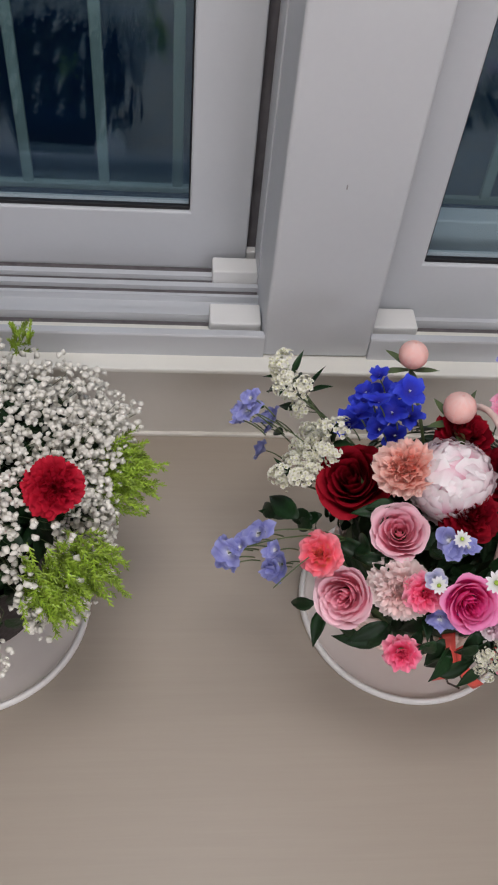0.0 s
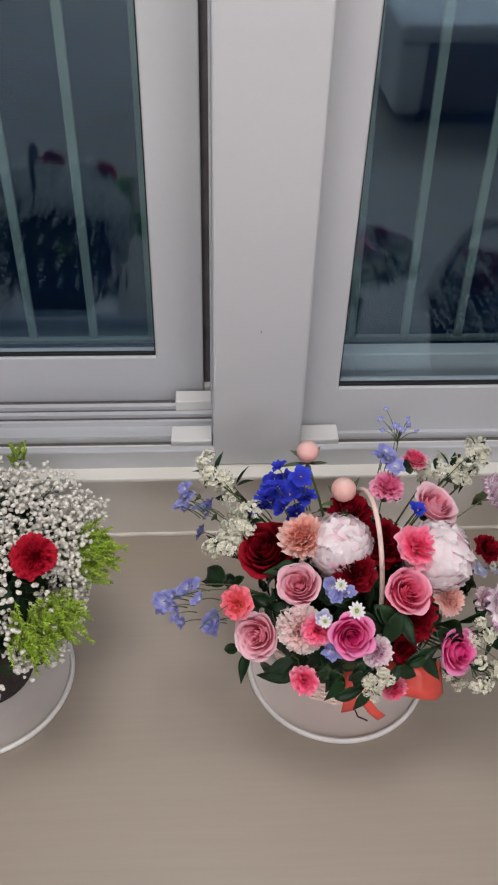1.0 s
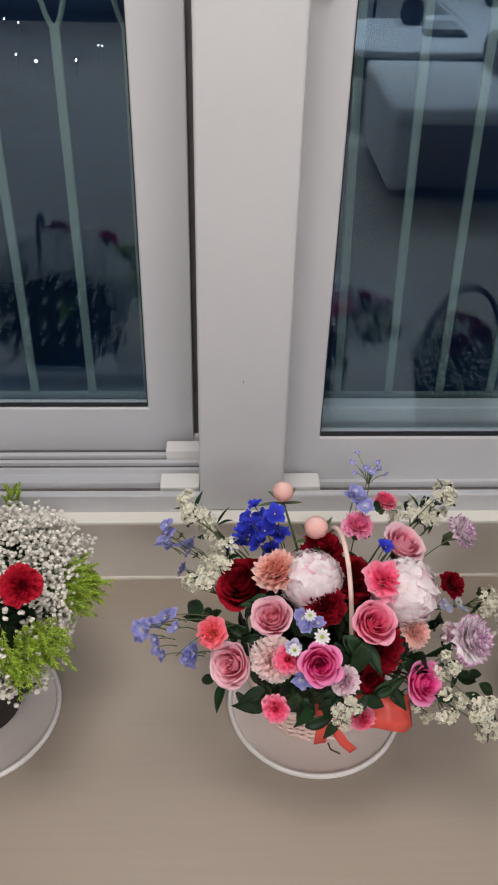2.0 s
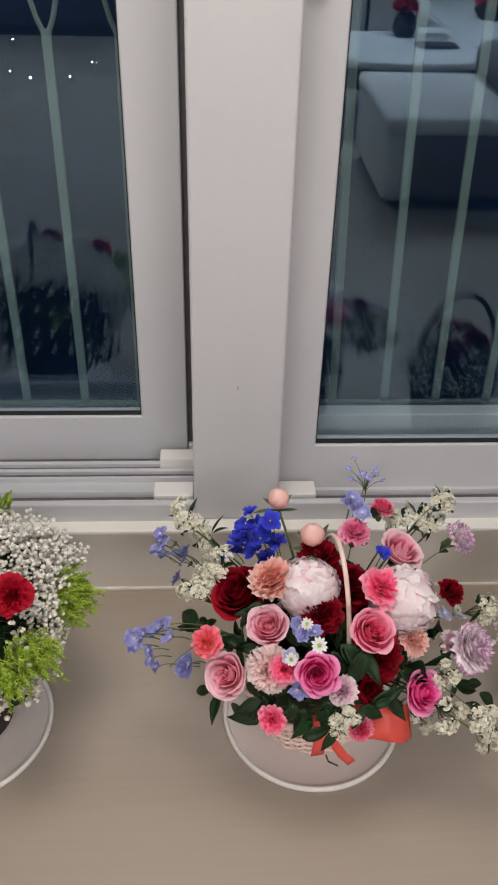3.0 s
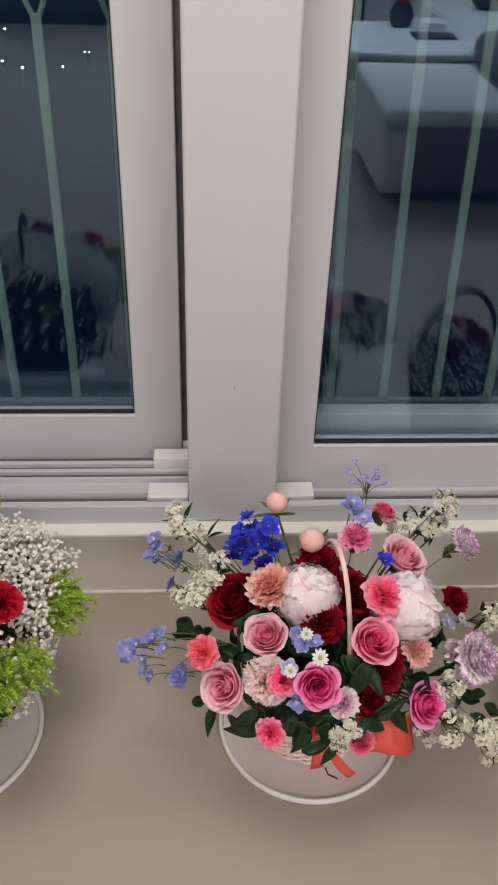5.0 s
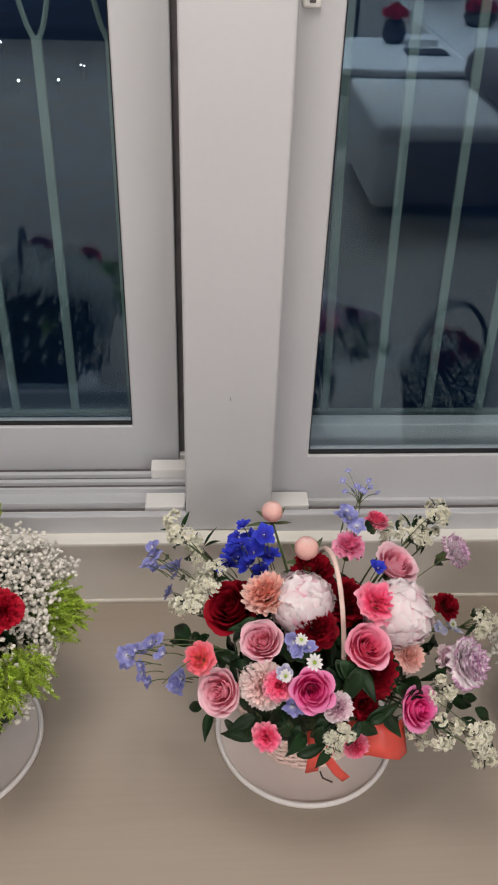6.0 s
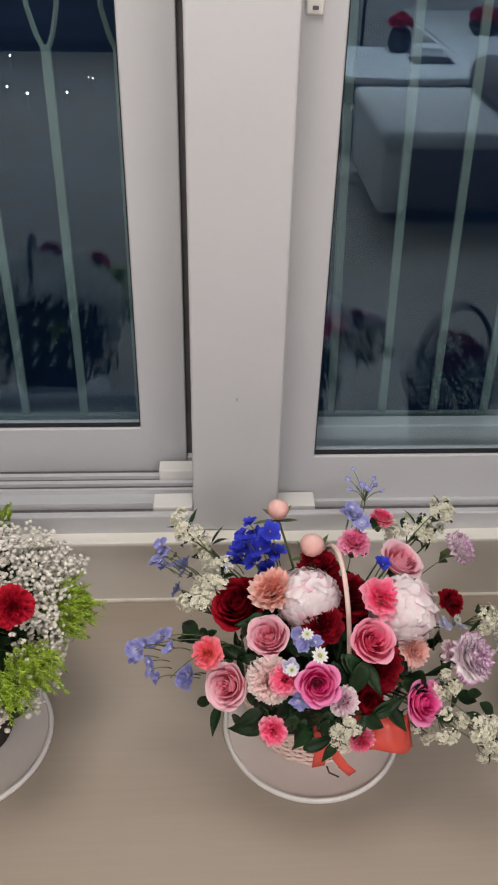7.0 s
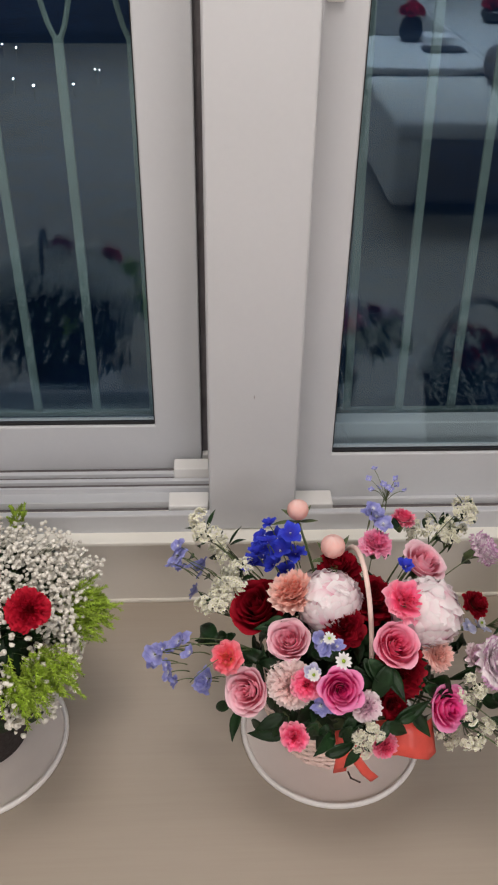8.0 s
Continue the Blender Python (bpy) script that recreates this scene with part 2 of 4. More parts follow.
# ---------------------------------------------------------------- the room shell
def shell():
    tagged(part("floor", block(-3.0, 4.0, -5.2, 1.03, -0.06, 0.0), M_FLOOR), "pale greige wood-grain laminate floor", "floor", kind="structure")
    tagged(part("wall_north_base", block(-3.0, 4.0, 1.016, 1.32, -0.06, 0.184), M_APRON), "low beige painted wall under the windows", "wall", kind="structure")
    tagged(part("window_sill", block(-3.0, 4.0, 0.993, 1.10, 0.184, 0.194, 0.003, 3), M_SILL), "cream white stone window sill with rounded nosing", "sill", kind="structure")
    tagged(part("trim", block(-3.0, 4.0, 1.009, 1.018, -0.002, 0.007, 0.003), M_CAULK), "off-white sealant bead along the floor edge", "trim", kind="structure")
    for name, b in (("wall_west", (-3.12, -3.0, -5.2, 1.32, -0.06, 2.4)), ("wall_east", (4.0, 4.12, -5.2, 1.32, -0.06, 2.4)), ("wall_south", (-3.12, 4.12, -5.32, -5.2, -0.06, 2.4)),
                    ("wall_north_west", (-3.0, -1.35, 1.05, 1.32, 0.189, 2.4)), ("wall_north_east", (1.85, 4.0, 1.05, 1.32, 0.189, 2.4)), ("wall_north_head", (-1.35, 1.85, 1.05, 1.32, 2.2, 2.4))):
        tagged(part(name, block(*b), M_WALL), "plain pale papered wall of the room", "wall", kind="structure")
    tagged(part("ceiling", block(-3.12, 4.12, -5.32, 1.32, 2.4, 2.5), M_CEIL), "plain white painted ceiling", "ceiling", kind="structure")


shell()


def ceiling_light(x, y, size):
    light = tagged(empty("ceiling_light", x, y, 2.33), "assumed square white ceiling light with frosted cover, out of view", "ceiling light", "ceiling lights")
    h = size / 2
    part("frame", block(x - h - 0.03, x + h + 0.03, y - h - 0.03, y + h + 0.03, 2.345, 2.4, 0.008), M_TABLE, light)
    part("diffuser", block(x - h, x + h, y - h, y + h, 2.332, 2.348, 0.004), glow("light_cover", (1, 0.955, 0.94), 1.6), light, "frosted glowing cover")


# unseen fixtures added to match the three assumed lamps
ceiling_light(0.03, 0.38, 0.8)
ceiling_light(-1.3, -3.0, 1.3)
ceiling_light(1.35, -2.6, 1.3)

# ---------------------------------------------------------------- windows
SILL_PROFILE = [(1.026, 0.1945), (1.027, 0.237), (1.029, 0.240), (1.0415, 0.240), (1.0445, 0.237), (1.046, 0.190), (1.109, 0.190), (1.111, 0.208),
                (1.121, 0.208), (1.124, 0.199), (1.154, 0.199), (1.156, 0.2105), (1.163, 0.2105), (1.165, 0.178), (1.178, 0.178), (1.180, 0.211), (1.192, 0.211),
                (1.194, 0.188), (1.207, 0.188), (1.209, 0.2105), (1.221, 0.2105), (1.223, 0.180), (1.31, 0.180), (1.32, 0.185), (1.32, 0.165), (1.035, 0.165), (1.026, 0.185)]


def welded_ring(x0, x1, z0, z1, gx0, gx1, gz0, gz1, y0, y1, bevel):
    """A rectangular frame welded in one piece, its edges rounded."""
    bm = bmesh.new()
    outer, inner = ((x0, z0), (x1, z0), (x1, z1), (x0, z1)), ((gx0, gz0), (gx1, gz0), (gx1, gz1), (gx0, gz1))
    fo, fi, bo, bi = ([bm.verts.new((x, y, z)) for x, z in ring] for ring, y in ((outer, y0), (inner, y0), (outer, y1), (inner, y1)))
    for i in range(4):
        k = (i + 1) % 4
        for quad in ((fo[i], fo[k], fi[k], fi[i]), (bo[k], bo[i], bi[i], bi[k]), (fo[k], fo[i], bo[i], bo[k]), (fi[i], fi[k], bi[k], bi[i])):
            bm.faces.new(quad)
    bmesh.ops.recalc_face_normals(bm, faces=bm.faces)
    edges = [e for e in bm.edges if (e.verts[0] in fo + bo) == (e.verts[1] in fo + bo)]
    bmesh.ops.bevel(bm, geom=edges, offset=bevel, segments=3, affect="EDGES", profile=0.5)
    return bm


def sash(owner, x0, x1, y, label, stile=0.105, rail=0.126, z0=0.182, z1=2.15, depth=0.042, glass_left=None):
    """A sliding sash whose front face stands at y; the pane sits 16 mm behind the face."""
    gx0, gx1, gz0, gz1 = x0 + (glass_left or stile), x1 - stile, z0 + rail, z1 - rail
    frame_ob = part("sash", welded_ring(x0, x1, z0, z1, gx0, gx1, gz0, gz1, y, y + depth, 0.004), M_PVC, owner, label)
    t, e = 0.007, 0.0025
    bead = bmesh.new()
    for b in ((gx0, gx1, gz0, gz0 + t), (gx0, gx1, gz1 - t, gz1), (gx0, gx0 + e, gz0 + t, gz1 - t), (gx1 - e, gx1, gz0 + t, gz1 - t)):
        box(bead, b[0], b[1], y + 0.006, y + 0.016, b[2], b[3], 0.0015)
    part("gasket", bead, M_GASKET, frame_ob, "black rubber glazing gasket")
    for back in (0.017, 0.031):
        pane = part("pane", block(gx0 + 0.002, gx1 - 0.002, y + back, y + back + 0.004, gz0 + 0.002, gz1 - 0.002), M_PANE, frame_ob, "clear double-glazed window glass")
        pane.visible_shadow = False
    return frame_ob


def cap(owner, x0, x1, y0, y1, z0, z1):
    part("track_cap", block(x0, x1, y0, y1, z0, z1, 0.0025), M_CAP, owner, "cream white plastic track cap")


def groove_shades(owner, x0, x1):
    # added dark strips; their colour imitates the shade between the track ribs
    for y0, y1, z in ((1.0655, 1.1085, 0.1935), (1.1655, 1.1775, 0.2045), (1.1955, 1.2055, 0.204), (1.2235, 1.2610, 0.1865)):
        part("groove_shade_strip", block(x0, x1, y0, y1, z - 0.012, z, 0.001), M_GROOVE_SHADE, owner, "dark grey strip painting the shade in a track groove")


def windows():
    left = tagged(empty("window_1", -0.6, 1.2, 0.19), "white plastic sliding window, closed, dusk outside", "window", kind="structure")
    part("window_frame", extrude_x(SILL_PROFILE, -1.35, 0.131), M_PVC, left, "grooved white plastic sliding tracks")
    part("jamb", block(-1.35, -1.28, 1.048, 1.318, 0.192, 2.2, 0.004), M_PVC, left)
    part("head", block(-1.28, 0.131, 1.048, 1.318, 2.14, 2.2, 0.004), M_PVC, left)
    groove_shades(left, -1.28, 0.128)
    sash(left, -0.72, 0.111, 1.262, "white plastic window sash")
    sash(left, -1.28, -0.62, 1.12, "white plastic window sash")
    # added strip whose dark colour imitates the shaded gap beside the post
    part("gap_shade", block(0.1075, 0.1325, 1.285, 1.30, 0.192, 2.14), M_GAP, left, "dark grey strip painting the shade in the jamb gap")
    part("jamb_lip", block(0.1262, 0.1302, 1.185, 1.262, 0.2345, 2.14, 0.0015), M_PVC, left, "slim raised lip of the jamb")
    part("bumper", block(0.112, 0.1285, 1.268, 1.284, 0.196, 0.222, 0.002), M_CAP, left, "small cream plastic bumper")
    cap(left, 0.041, 0.127, 1.0630, 1.112, 0.191, 0.2345)
    cap(left, 0.048, 0.129, 1.196, 1.236, 0.20, 0.2335)
    right = tagged(empty("window_2", 0.9, 1.2, 0.19), "white plastic sliding window, closed, mirroring the room", "window", kind="structure")
    part("window_frame", extrude_x(SILL_PROFILE, 0.309, 1.85), M_PVC, right, "grooved white plastic sliding tracks")
    part("jamb", block(1.78, 1.85, 1.048, 1.318, 0.192, 2.2, 0.004), M_PVC, right)
    part("head", block(0.309, 1.78, 1.048, 1.318, 2.14, 2.2, 0.004), M_PVC, right)
    groove_shades(right, 0.312, 1.78)
    sash(right, 0.300, 1.20, 1.120, "white plastic window sash", glass_left=0.094, rail=0.13, z0=0.196)
    part("outer_rail", block(0.312, 1.78, 1.262, 1.304, 0.182, 0.311, 0.004), M_PVC, right, "lower rail of the outer frame")
    sash(right, 1.05, 1.78, 1.165, "white plastic window sash", stile=0.09, z0=0.2)
    cap(right, 0.313, 0.396, 1.0630, 1.112, 0.191, 0.2345)
    latch = part("latch", block(0.323, 0.352, 1.108, 1.122, 1.2, 1.33, 0.004, 3), M_CAP, right, "white plastic sash lock")
    part("slot", block(0.333, 0.343, 1.1065, 1.1095, 1.2075, 1.2135, 0.001), M_GAP, latch, "dark oval slot")
    nick = bmesh.new()
    bmesh.ops.create_uvsphere(nick, u_segments=8, v_segments=5, radius=1.0, matrix=Matrix.LocRotScale((0.219, 1.029, 0.530), None, (0.0011, 0.0007, 0.0045)))
    mark = part("scuff", nick, M_SCUFF, None, "small dark scuff mark", True)
    mark.parent = tagged(part("window_post", block(0.129, 0.3095, 1.029, 1.319, 0.1945, 2.2, 0.006, 3), M_PVC), "wide white plastic post between the two windows", "post", kind="structure")


windows()


def grille():
    """Safety bars outside, each with a wishbone loop on top."""
    thing = tagged(empty("window_grille", 0.3, 1.53, 0.18), "pale painted metal safety grille outside the windows", "grille")
    part("bottom_bar", block(-1.4, 1.9, 1.512, 1.528, 0.170, 0.184, 0.003), M_RAIL, thing)
    part("top_bar", block(-1.4, 1.9, 1.508, 1.532, 1.34, 1.368, 0.003), M_RAIL, thing)
    for x in [-0.163 - 0.151 * k for k in range(8)] + [-0.016, 0.130, 0.262, 0.372] + [0.490 + 0.138 * k for k in range(10)]:
        upright = block(x - 0.0105, x + 0.0105, 1.514, 1.526, 0.183, 1.08 if x < 0.4 else 1.341, 0.003)
        if x > 0.4:
            bmesh.ops.transform(upright, matrix=Matrix.Translation((x, 0, 0.183)) @ Matrix.Rotation(radians(-1.6), 4, "Y") @ Matrix.Translation((-x, 0, -0.183)), verts=upright.verts)
        post = part("bar", upright, M_RAIL, thing)
        for s in (-1, 1) if x < 0.4 else ():
            pts = [(x + s * (0.004 + 0.026 * min(1.0, k / 3, (10 - k) / 3) ** 0.7), 1.52, 1.07 + 0.275 * k / 10) for k in range(11)]
            part("loop", tube(bmesh.new(), pts, 0.006, 6), M_RAIL, post)
    for x in (-1.39, 1.89):
        part("bracket", block(x - 0.015, x + 0.015, 1.30, 1.52, 0.17, 0.194, 0.003), M_RAIL, thing)


grille()


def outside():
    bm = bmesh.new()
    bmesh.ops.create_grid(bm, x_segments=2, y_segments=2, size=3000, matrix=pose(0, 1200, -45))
    # plain ground plane; its blue colour stands in for the dusk glow outside
    tagged(part("water", bm, M_GROUND), "dark ground plane far below, dusk glow painted in as blue", "water", kind="structure")
    shine = glow("street_glow", (0.8, 0.92, 1.0), 30)
    # azimuth and depression of each far street lamp as seen from the room
    for k, (az, down, r) in enumerate(((-11.05, 12.4, 0.36), (-8.62, 12.4, 0.30), (-12.2, 12.0, 0.25), (-11.8, 10.3, 0.25), (-12.6, 10.1, 0.25), (-7.2, 11.6, 0.16), (-6.95, 11.65, 0.14), (-14.5, 12.9, 0.4), (-17.0, 12.2, 0.4))):
        far = 43.0 / math.tan(radians(down))
        x, y = far * math.sin(radians(az)), far * math.cos(radians(az))
        lamp = tagged(empty("street_lamp", x, y, -45), "distant lit street lamp on a thin pole", "street lamp", "far street lamps")
        part("pole", tube(bmesh.new(), [(x, y, -45), (x, y, -42)], 0.06, 6), M_BLACK, lamp)
        head = bmesh.new()
        bmesh.ops.create_icosphere(head, subdivisions=2, radius=r * 0.65, matrix=pose(x, y, -41.8))
        part("lamp_head", head, shine, lamp, "bright white lamp head")


outside()

# ---------------------------------------------------------------- flowers
HEART = Vector((0.36, 0.655, 0.20))


def petal(bm, phi, r0, h0, length, a0, a1, width, ruffle=0.0, waves=3, wrap=0.4, nu=4, nv=4, point=0.0, rounding=0.24, teeth=0.0, tone=(0.0, 1.0)):
    """One petal round the z axis: it leaves at angle a0 from upright, turns to a1 at its tip, and bends round the axis."""
    lay = bm.verts.layers.float.get("along") or bm.verts.layers.float.new("along")
    steps, ph = 12, random.uniform(0, 6.28)
    path = [(r0, h0)]
    for j in range(1, steps + 1):
        a = radians(a0 + (a1 - a0) * (j - 0.5) / steps)
        path.append((path[-1][0] + length / steps * math.sin(a), path[-1][1] + length / steps * math.cos(a)))
    rows = []
    for j in range(nv + 1):
        v = j / nv
        half = width * (0.30 + 0.70 * math.sin(min(1.0, 0.18 + v * 0.95) * math.pi * 0.62) - point * max(0.0, v - 0.55) ** 1.2)
        row = []
        for i in range(nu + 1):
            u = 2 * i / nu - 1
            w = v * (1 - rounding * u * u * v) - (teeth * random.uniform(0.5, 1.2) if j == nv and i % 2 else 0.0)
            k = min(steps - 1, int(w * steps))
            f = w * steps - k
            r = path[k][0] * (1 - f) + path[k + 1][0] * f
            h = path[k][1] * (1 - f) + path[k + 1][1] * f
            a = radians(a0 + (a1 - a0) * w)
            wave = ruffle * math.sin(waves * math.pi * u + ph) * v * v
            turn = u * half / max(abs(r), wrap * width)
            rr = r + wave * math.cos(a)
            vert = bm.verts.new((rr * math.cos(phi + turn), rr * math.sin(phi + turn), h + wave * math.sin(a) * 0.8))
            vert[lay] = tone[0] + (tone[1] - tone[0]) * v
            row.append(vert)
        rows.append(row)
    for a, b in zip(rows, rows[1:]):
        for i in range(nu):
            bm.faces.new((a[i], a[i + 1], b[i + 1], b[i]))


def cup_petal(bm, phi, rho, top, span, flare, tuck=0.10, ruffle=0.0, tone=(0.0, 1.0), foot=0.04, nu=8, nv=8, close=0.0):
    """A broad petal that rises as a cup of radius rho round the axis and rolls its rim outwards; one edge tucks under the next petal."""
    lay = bm.verts.layers.float.get("along") or bm.verts.layers.float.new("along")
    ph, dent = random.uniform(0, 6.28), random.uniform(-0.02, 0.08)
    rows = []
    for j in range(nv + 1):
        v = j / nv
        row = []
        for i in range(nu + 1):
            u = 2 * i / nu - 1
            rise = v * (1 - 0.16 * abs(u) ** 3 - dent * math.exp(-(u / 0.18) ** 2) * v)
            swell = math.sin(min(1.0, rise / 0.62) * math.pi / 2)
            roll = max(0.0, rise - 0.66) / 0.34
            r = foot * rho + rho * swell * (1 + tuck * u) - close * rho * roll ** 1.6 + flare * roll ** 1.7
            h = top * (0.16 * rise + 0.84 * rise ** 1.35) - 0.55 * flare * roll ** 3
            r += ruffle * v * v * math.sin(3.3 * u + ph)
            h += 0.6 * ruffle * v * v * math.cos(4.1 * u + ph)
            a = phi + u * span * (0.55 + 0.45 * math.sin(math.pi * min(1.0, 0.25 + 0.6 * v)))
            vert = bm.verts.new((r * math.cos(a), r * math.sin(a), h))
            vert[lay] = tone[0] + (tone[1] - tone[0]) * v
            row.append(vert)
        rows.append(row)
    for a, b in zip(rows, rows[1:]):
        for i in range(nu):
            bm.faces.new((a[i], a[i + 1], b[i + 1], b[i]))


def facing(p, lean=0.45, centre=HEART):
    """The way a flower on the bouquet's dome faces: outwards, and a little to the room."""
    d = Vector(p) - centre
    n = Vector((d.x / 0.055, d.y / 0.050, d.z / 0.042)).normalized()
    return (n + lean * Vector((0, -0.55, 0.75)) + Vector([random.uniform(-0.12, 0.12) for _ in range(3)])).normalized()


def planted(bm, p, n, sink):
    """Turns a bloom built along z to face n, with its face at p."""
    q = Vector((0, 0, 1)).rotation_difference(n).to_matrix().to_4x4()
    bmesh.ops.transform(bm, matrix=Matrix.Translation(Vector(p) - n * sink) @ q @ pose(0, 0, 0, 0, 0, random.uniform(0, 360)), verts=bm.verts)
    return bm


def bloom(owner, name, bm, p, n, sink, colour, label, calyx=0.0):
    ob = part(name, planted(bm, p, n, sink), PETAL[colour], owner, label, True)
    if calyx:
        c = bmesh.new()
        base = Vector(p) - n * sink
        tube(c, [base - n * calyx * 1.1, base - n * calyx * 0.4, base + n * calyx * 0.5], calyx * 0.30, 8, 1.8)
        part("calyx", c, M_STEM, ob, "green calyx", True)
    return ob


TINT = {"rose_pink": "pale pink", "rose_mid": "warm pink", "rose_hot": "deep pink", "coral": "coral red", "coral_pink": "coral pink", "salmon": "salmon", "pale_pink": "blush", "pink_mid": "bright pink",
        "lilac_white": "lilac white", "picotee": "white purple-edged", "peach": "peach", "blush": "blush white", "crimson": "dark crimson", "red": "red", "blue": "deep blue", "lavender": "lavender",
        "pale_lav": "pale lavender", "white": "white", "cream": "cream"}


def rose(owner, p, r, colour, n=None, open_by=1.0):
    """A high-centred rose: a tight spiral heart inside wider and wider cups whose rims roll outwards."""
    n = n or facing(p)
    bm = bmesh.new()
    turn = random.uniform(0, 6.28)
    for k, (rho, top, count, span, flare) in enumerate(((0.08, 1.00, 2, 1.9, 0.0), (0.16, 1.02, 2, 1.75, 0.02), (0.25, 1.01, 3, 1.25, 0.05), (0.35, 0.98, 3, 1.20, 0.08),
                                                        (0.47, 0.93, 4, 1.10, 0.11), (0.60, 0.84, 4, 1.15, 0.17), (0.73, 0.70, 5, 1.05, 0.24 * open_by))):
        t = k / 6
        turn += 0.9
        for i in range(count):
            cup_petal(bm, turn + 2 * math.pi * i / count + random.uniform(-0.12, 0.12), r * rho * random.uniform(0.96, 1.05), r * top * random.uniform(0.96, 1.03), span, r * flare * random.uniform(0.7, 1.3), 0.12, r * 0.045 * t, (0.1, 0.55 + 0.45 * t))
    return bloom(owner, "rose", bm, p, n, r * 0.80, colour, TINT[colour] + " garden rose, fully open", r * 0.5)


def carnation(owner, p, r, colour, n=None):
    """Crumpled, saw-edged petals packed into a dome, deeper in tone towards the heart."""
    n = n or facing(p)
    bm = bmesh.new()
    for ring, (count, a0, a1, size) in enumerate(((9, 0, 6, 0.84), (12, 9, 16, 0.89), (14, 19, 32, 0.93), (14, 33, 60, 0.97), (12, 50, 92, 1.0))):
        t = ring / 4
        for i in range(count):
            phi = 2 * math.pi * (i + 0.5 * (ring % 2)) / count + random.uniform(-0.45, 0.45)
            petal(bm, phi, r * 0.05, 0, r * size * random.uniform(0.80, 1.08), a0 + random.uniform(-12, 12), a1 + random.uniform(-30, 16), r * random.uniform(0.56, 0.78), r * random.uniform(0.10, 0.19), random.uniform(2.6, 5.0), 0.35, 18, 6, rounding=0.07, teeth=0.06, tone=(0.0, 1.0 if colour == "picotee" else 0.40 + 0.60 * t))
    return bloom(owner, "carnation", bm, p, n, r * 0.62, colour, TINT[colour] + " carnation with ruffled petals", r * 0.6)


def open_carnation(owner, p, r, colour, n=None):
    """Few broad heart-shaped petals with folded rims round a crumpled middle."""
    n = n or facing(p)
    bm = bmesh.new()
    for ring, (count, a0, a1, size, width) in enumerate(((5, 4, 10, 0.62, 0.36), (6, 18, 40, 0.80, 0.52), (6, 40, 78, 0.96, 0.66), (6, 58, 98, 1.0, 0.70))):
        for i in range(count):
            phi = 2 * math.pi * (i + 0.5 * (ring % 2)) / count + random.uniform(-0.2, 0.2)
            petal(bm, phi, r * 0.05, 0, r * size * random.uniform(0.94, 1.05), a0 + random.uniform(-8, 8), a1 + random.uniform(-14, 14), r * width, r * 0.15, random.uniform(2.0, 3.4), 0.4, 14, 6, rounding=0.24, teeth=0.03, tone=(0.0, 0.55 + 0.45 * ring / 3))
    return bloom(owner, "carnation", bm, p, n, r * 0.60, colour, TINT[colour] + " open carnation with broad petals", r * 0.5)


def peony(owner, p, r, colour, n=None):
    """A full ball of broad soft petals that close over the heart, their frilled rims overlapping."""
    n = n or facing(p)
    bm = bmesh.new()
    lay = bm.verts.layers.float.new("along")
    heart_ball = bmesh.ops.create_icosphere(bm, subdivisions=3, radius=r * 0.80)
    for v in heart_ball["verts"]:
        v[lay] = 0.1
    count = 92
    for k in range(count):
        z = 0.97 - 1.60 * k / count
        a = 2.39996 * k + random.uniform(-0.25, 0.25)
        d = Vector((math.sqrt(1 - z * z) * math.cos(a), math.sqrt(1 - z * z) * math.sin(a), z))
        up = Vector((0, 0, 1)) if z < 0.75 else Vector((random.uniform(-1, 1), random.uniform(-1, 1), 0.4))
        t = (up - d * d.dot(up)).normalized()
        t = (t + d.cross(t) * random.uniform(-0.5, 0.5)).normalized()
        side = d.cross(t)
        size = r * random.uniform(0.30, 0.46)
        lift, ph, frill = random.uniform(0.04, 0.17) * r, random.uniform(0, 6.28), random.uniform(0.02, 0.055) * r
        rows = []
        for j in range(8):
            v = j / 7
            row = []
            for i in range(10):
                u = 2 * i / 9 - 1
                w = size * (0.50 + 0.52 * math.sin(math.pi * (0.12 + 0.58 * v)))
                edge = v * (1 - 0.30 * u * u - 0.10 * math.exp(-((u - 0.1) / 0.2) ** 2))
                q = d * r * 0.9 + side * u * w + t * (edge - 0.42) * size * 1.6
                q = q.normalized() * (r * (0.83 + 0.05 * (1 - u * u)) + lift * edge * edge + frill * v * v * math.sin(6.5 * u + ph))
                vert = bm.verts.new(q)
                vert[lay] = 0.15 + 0.85 * v
                row.append(vert)
            rows.append(row)
        for x, y in zip(rows, rows[1:]):
            for i in range(9):
                bm.faces.new((x[i], x[i + 1], y[i + 1], y[i]))
    return bloom(owner, "peony", bm, p, n, r * 0.90, colour, TINT[colour] + " double peony, a full round ball")


def velvet_bloom(owner, p, r, colour, n=None):
    """A dense velvety head of many short crumpled petals."""
    n = n or facing(p)
    bm = bmesh.new()
    for k in range(92):
        t = k / 91
        petal(bm, 2.39996 * k + random.uniform(-0.3, 0.3), r * 0.05, 0, r * random.uniform(0.84, 1.06), 4 + 66 * t + random.uniform(-8, 8), -6 + 104 * t + random.uniform(-16, 16), r * random.uniform(0.26, 0.40), r * random.uniform(0.04, 0.10), random.uniform(1.5, 3.2), 0.35, 6, 4, rounding=0.2, tone=(0.0, 0.55 + 0.45 * random.random()))
    return bloom(owner, "velvet_bloom", bm, p, n, r * 0.66, colour, TINT[colour] + " velvety many-petalled bloom", r * 0.5)


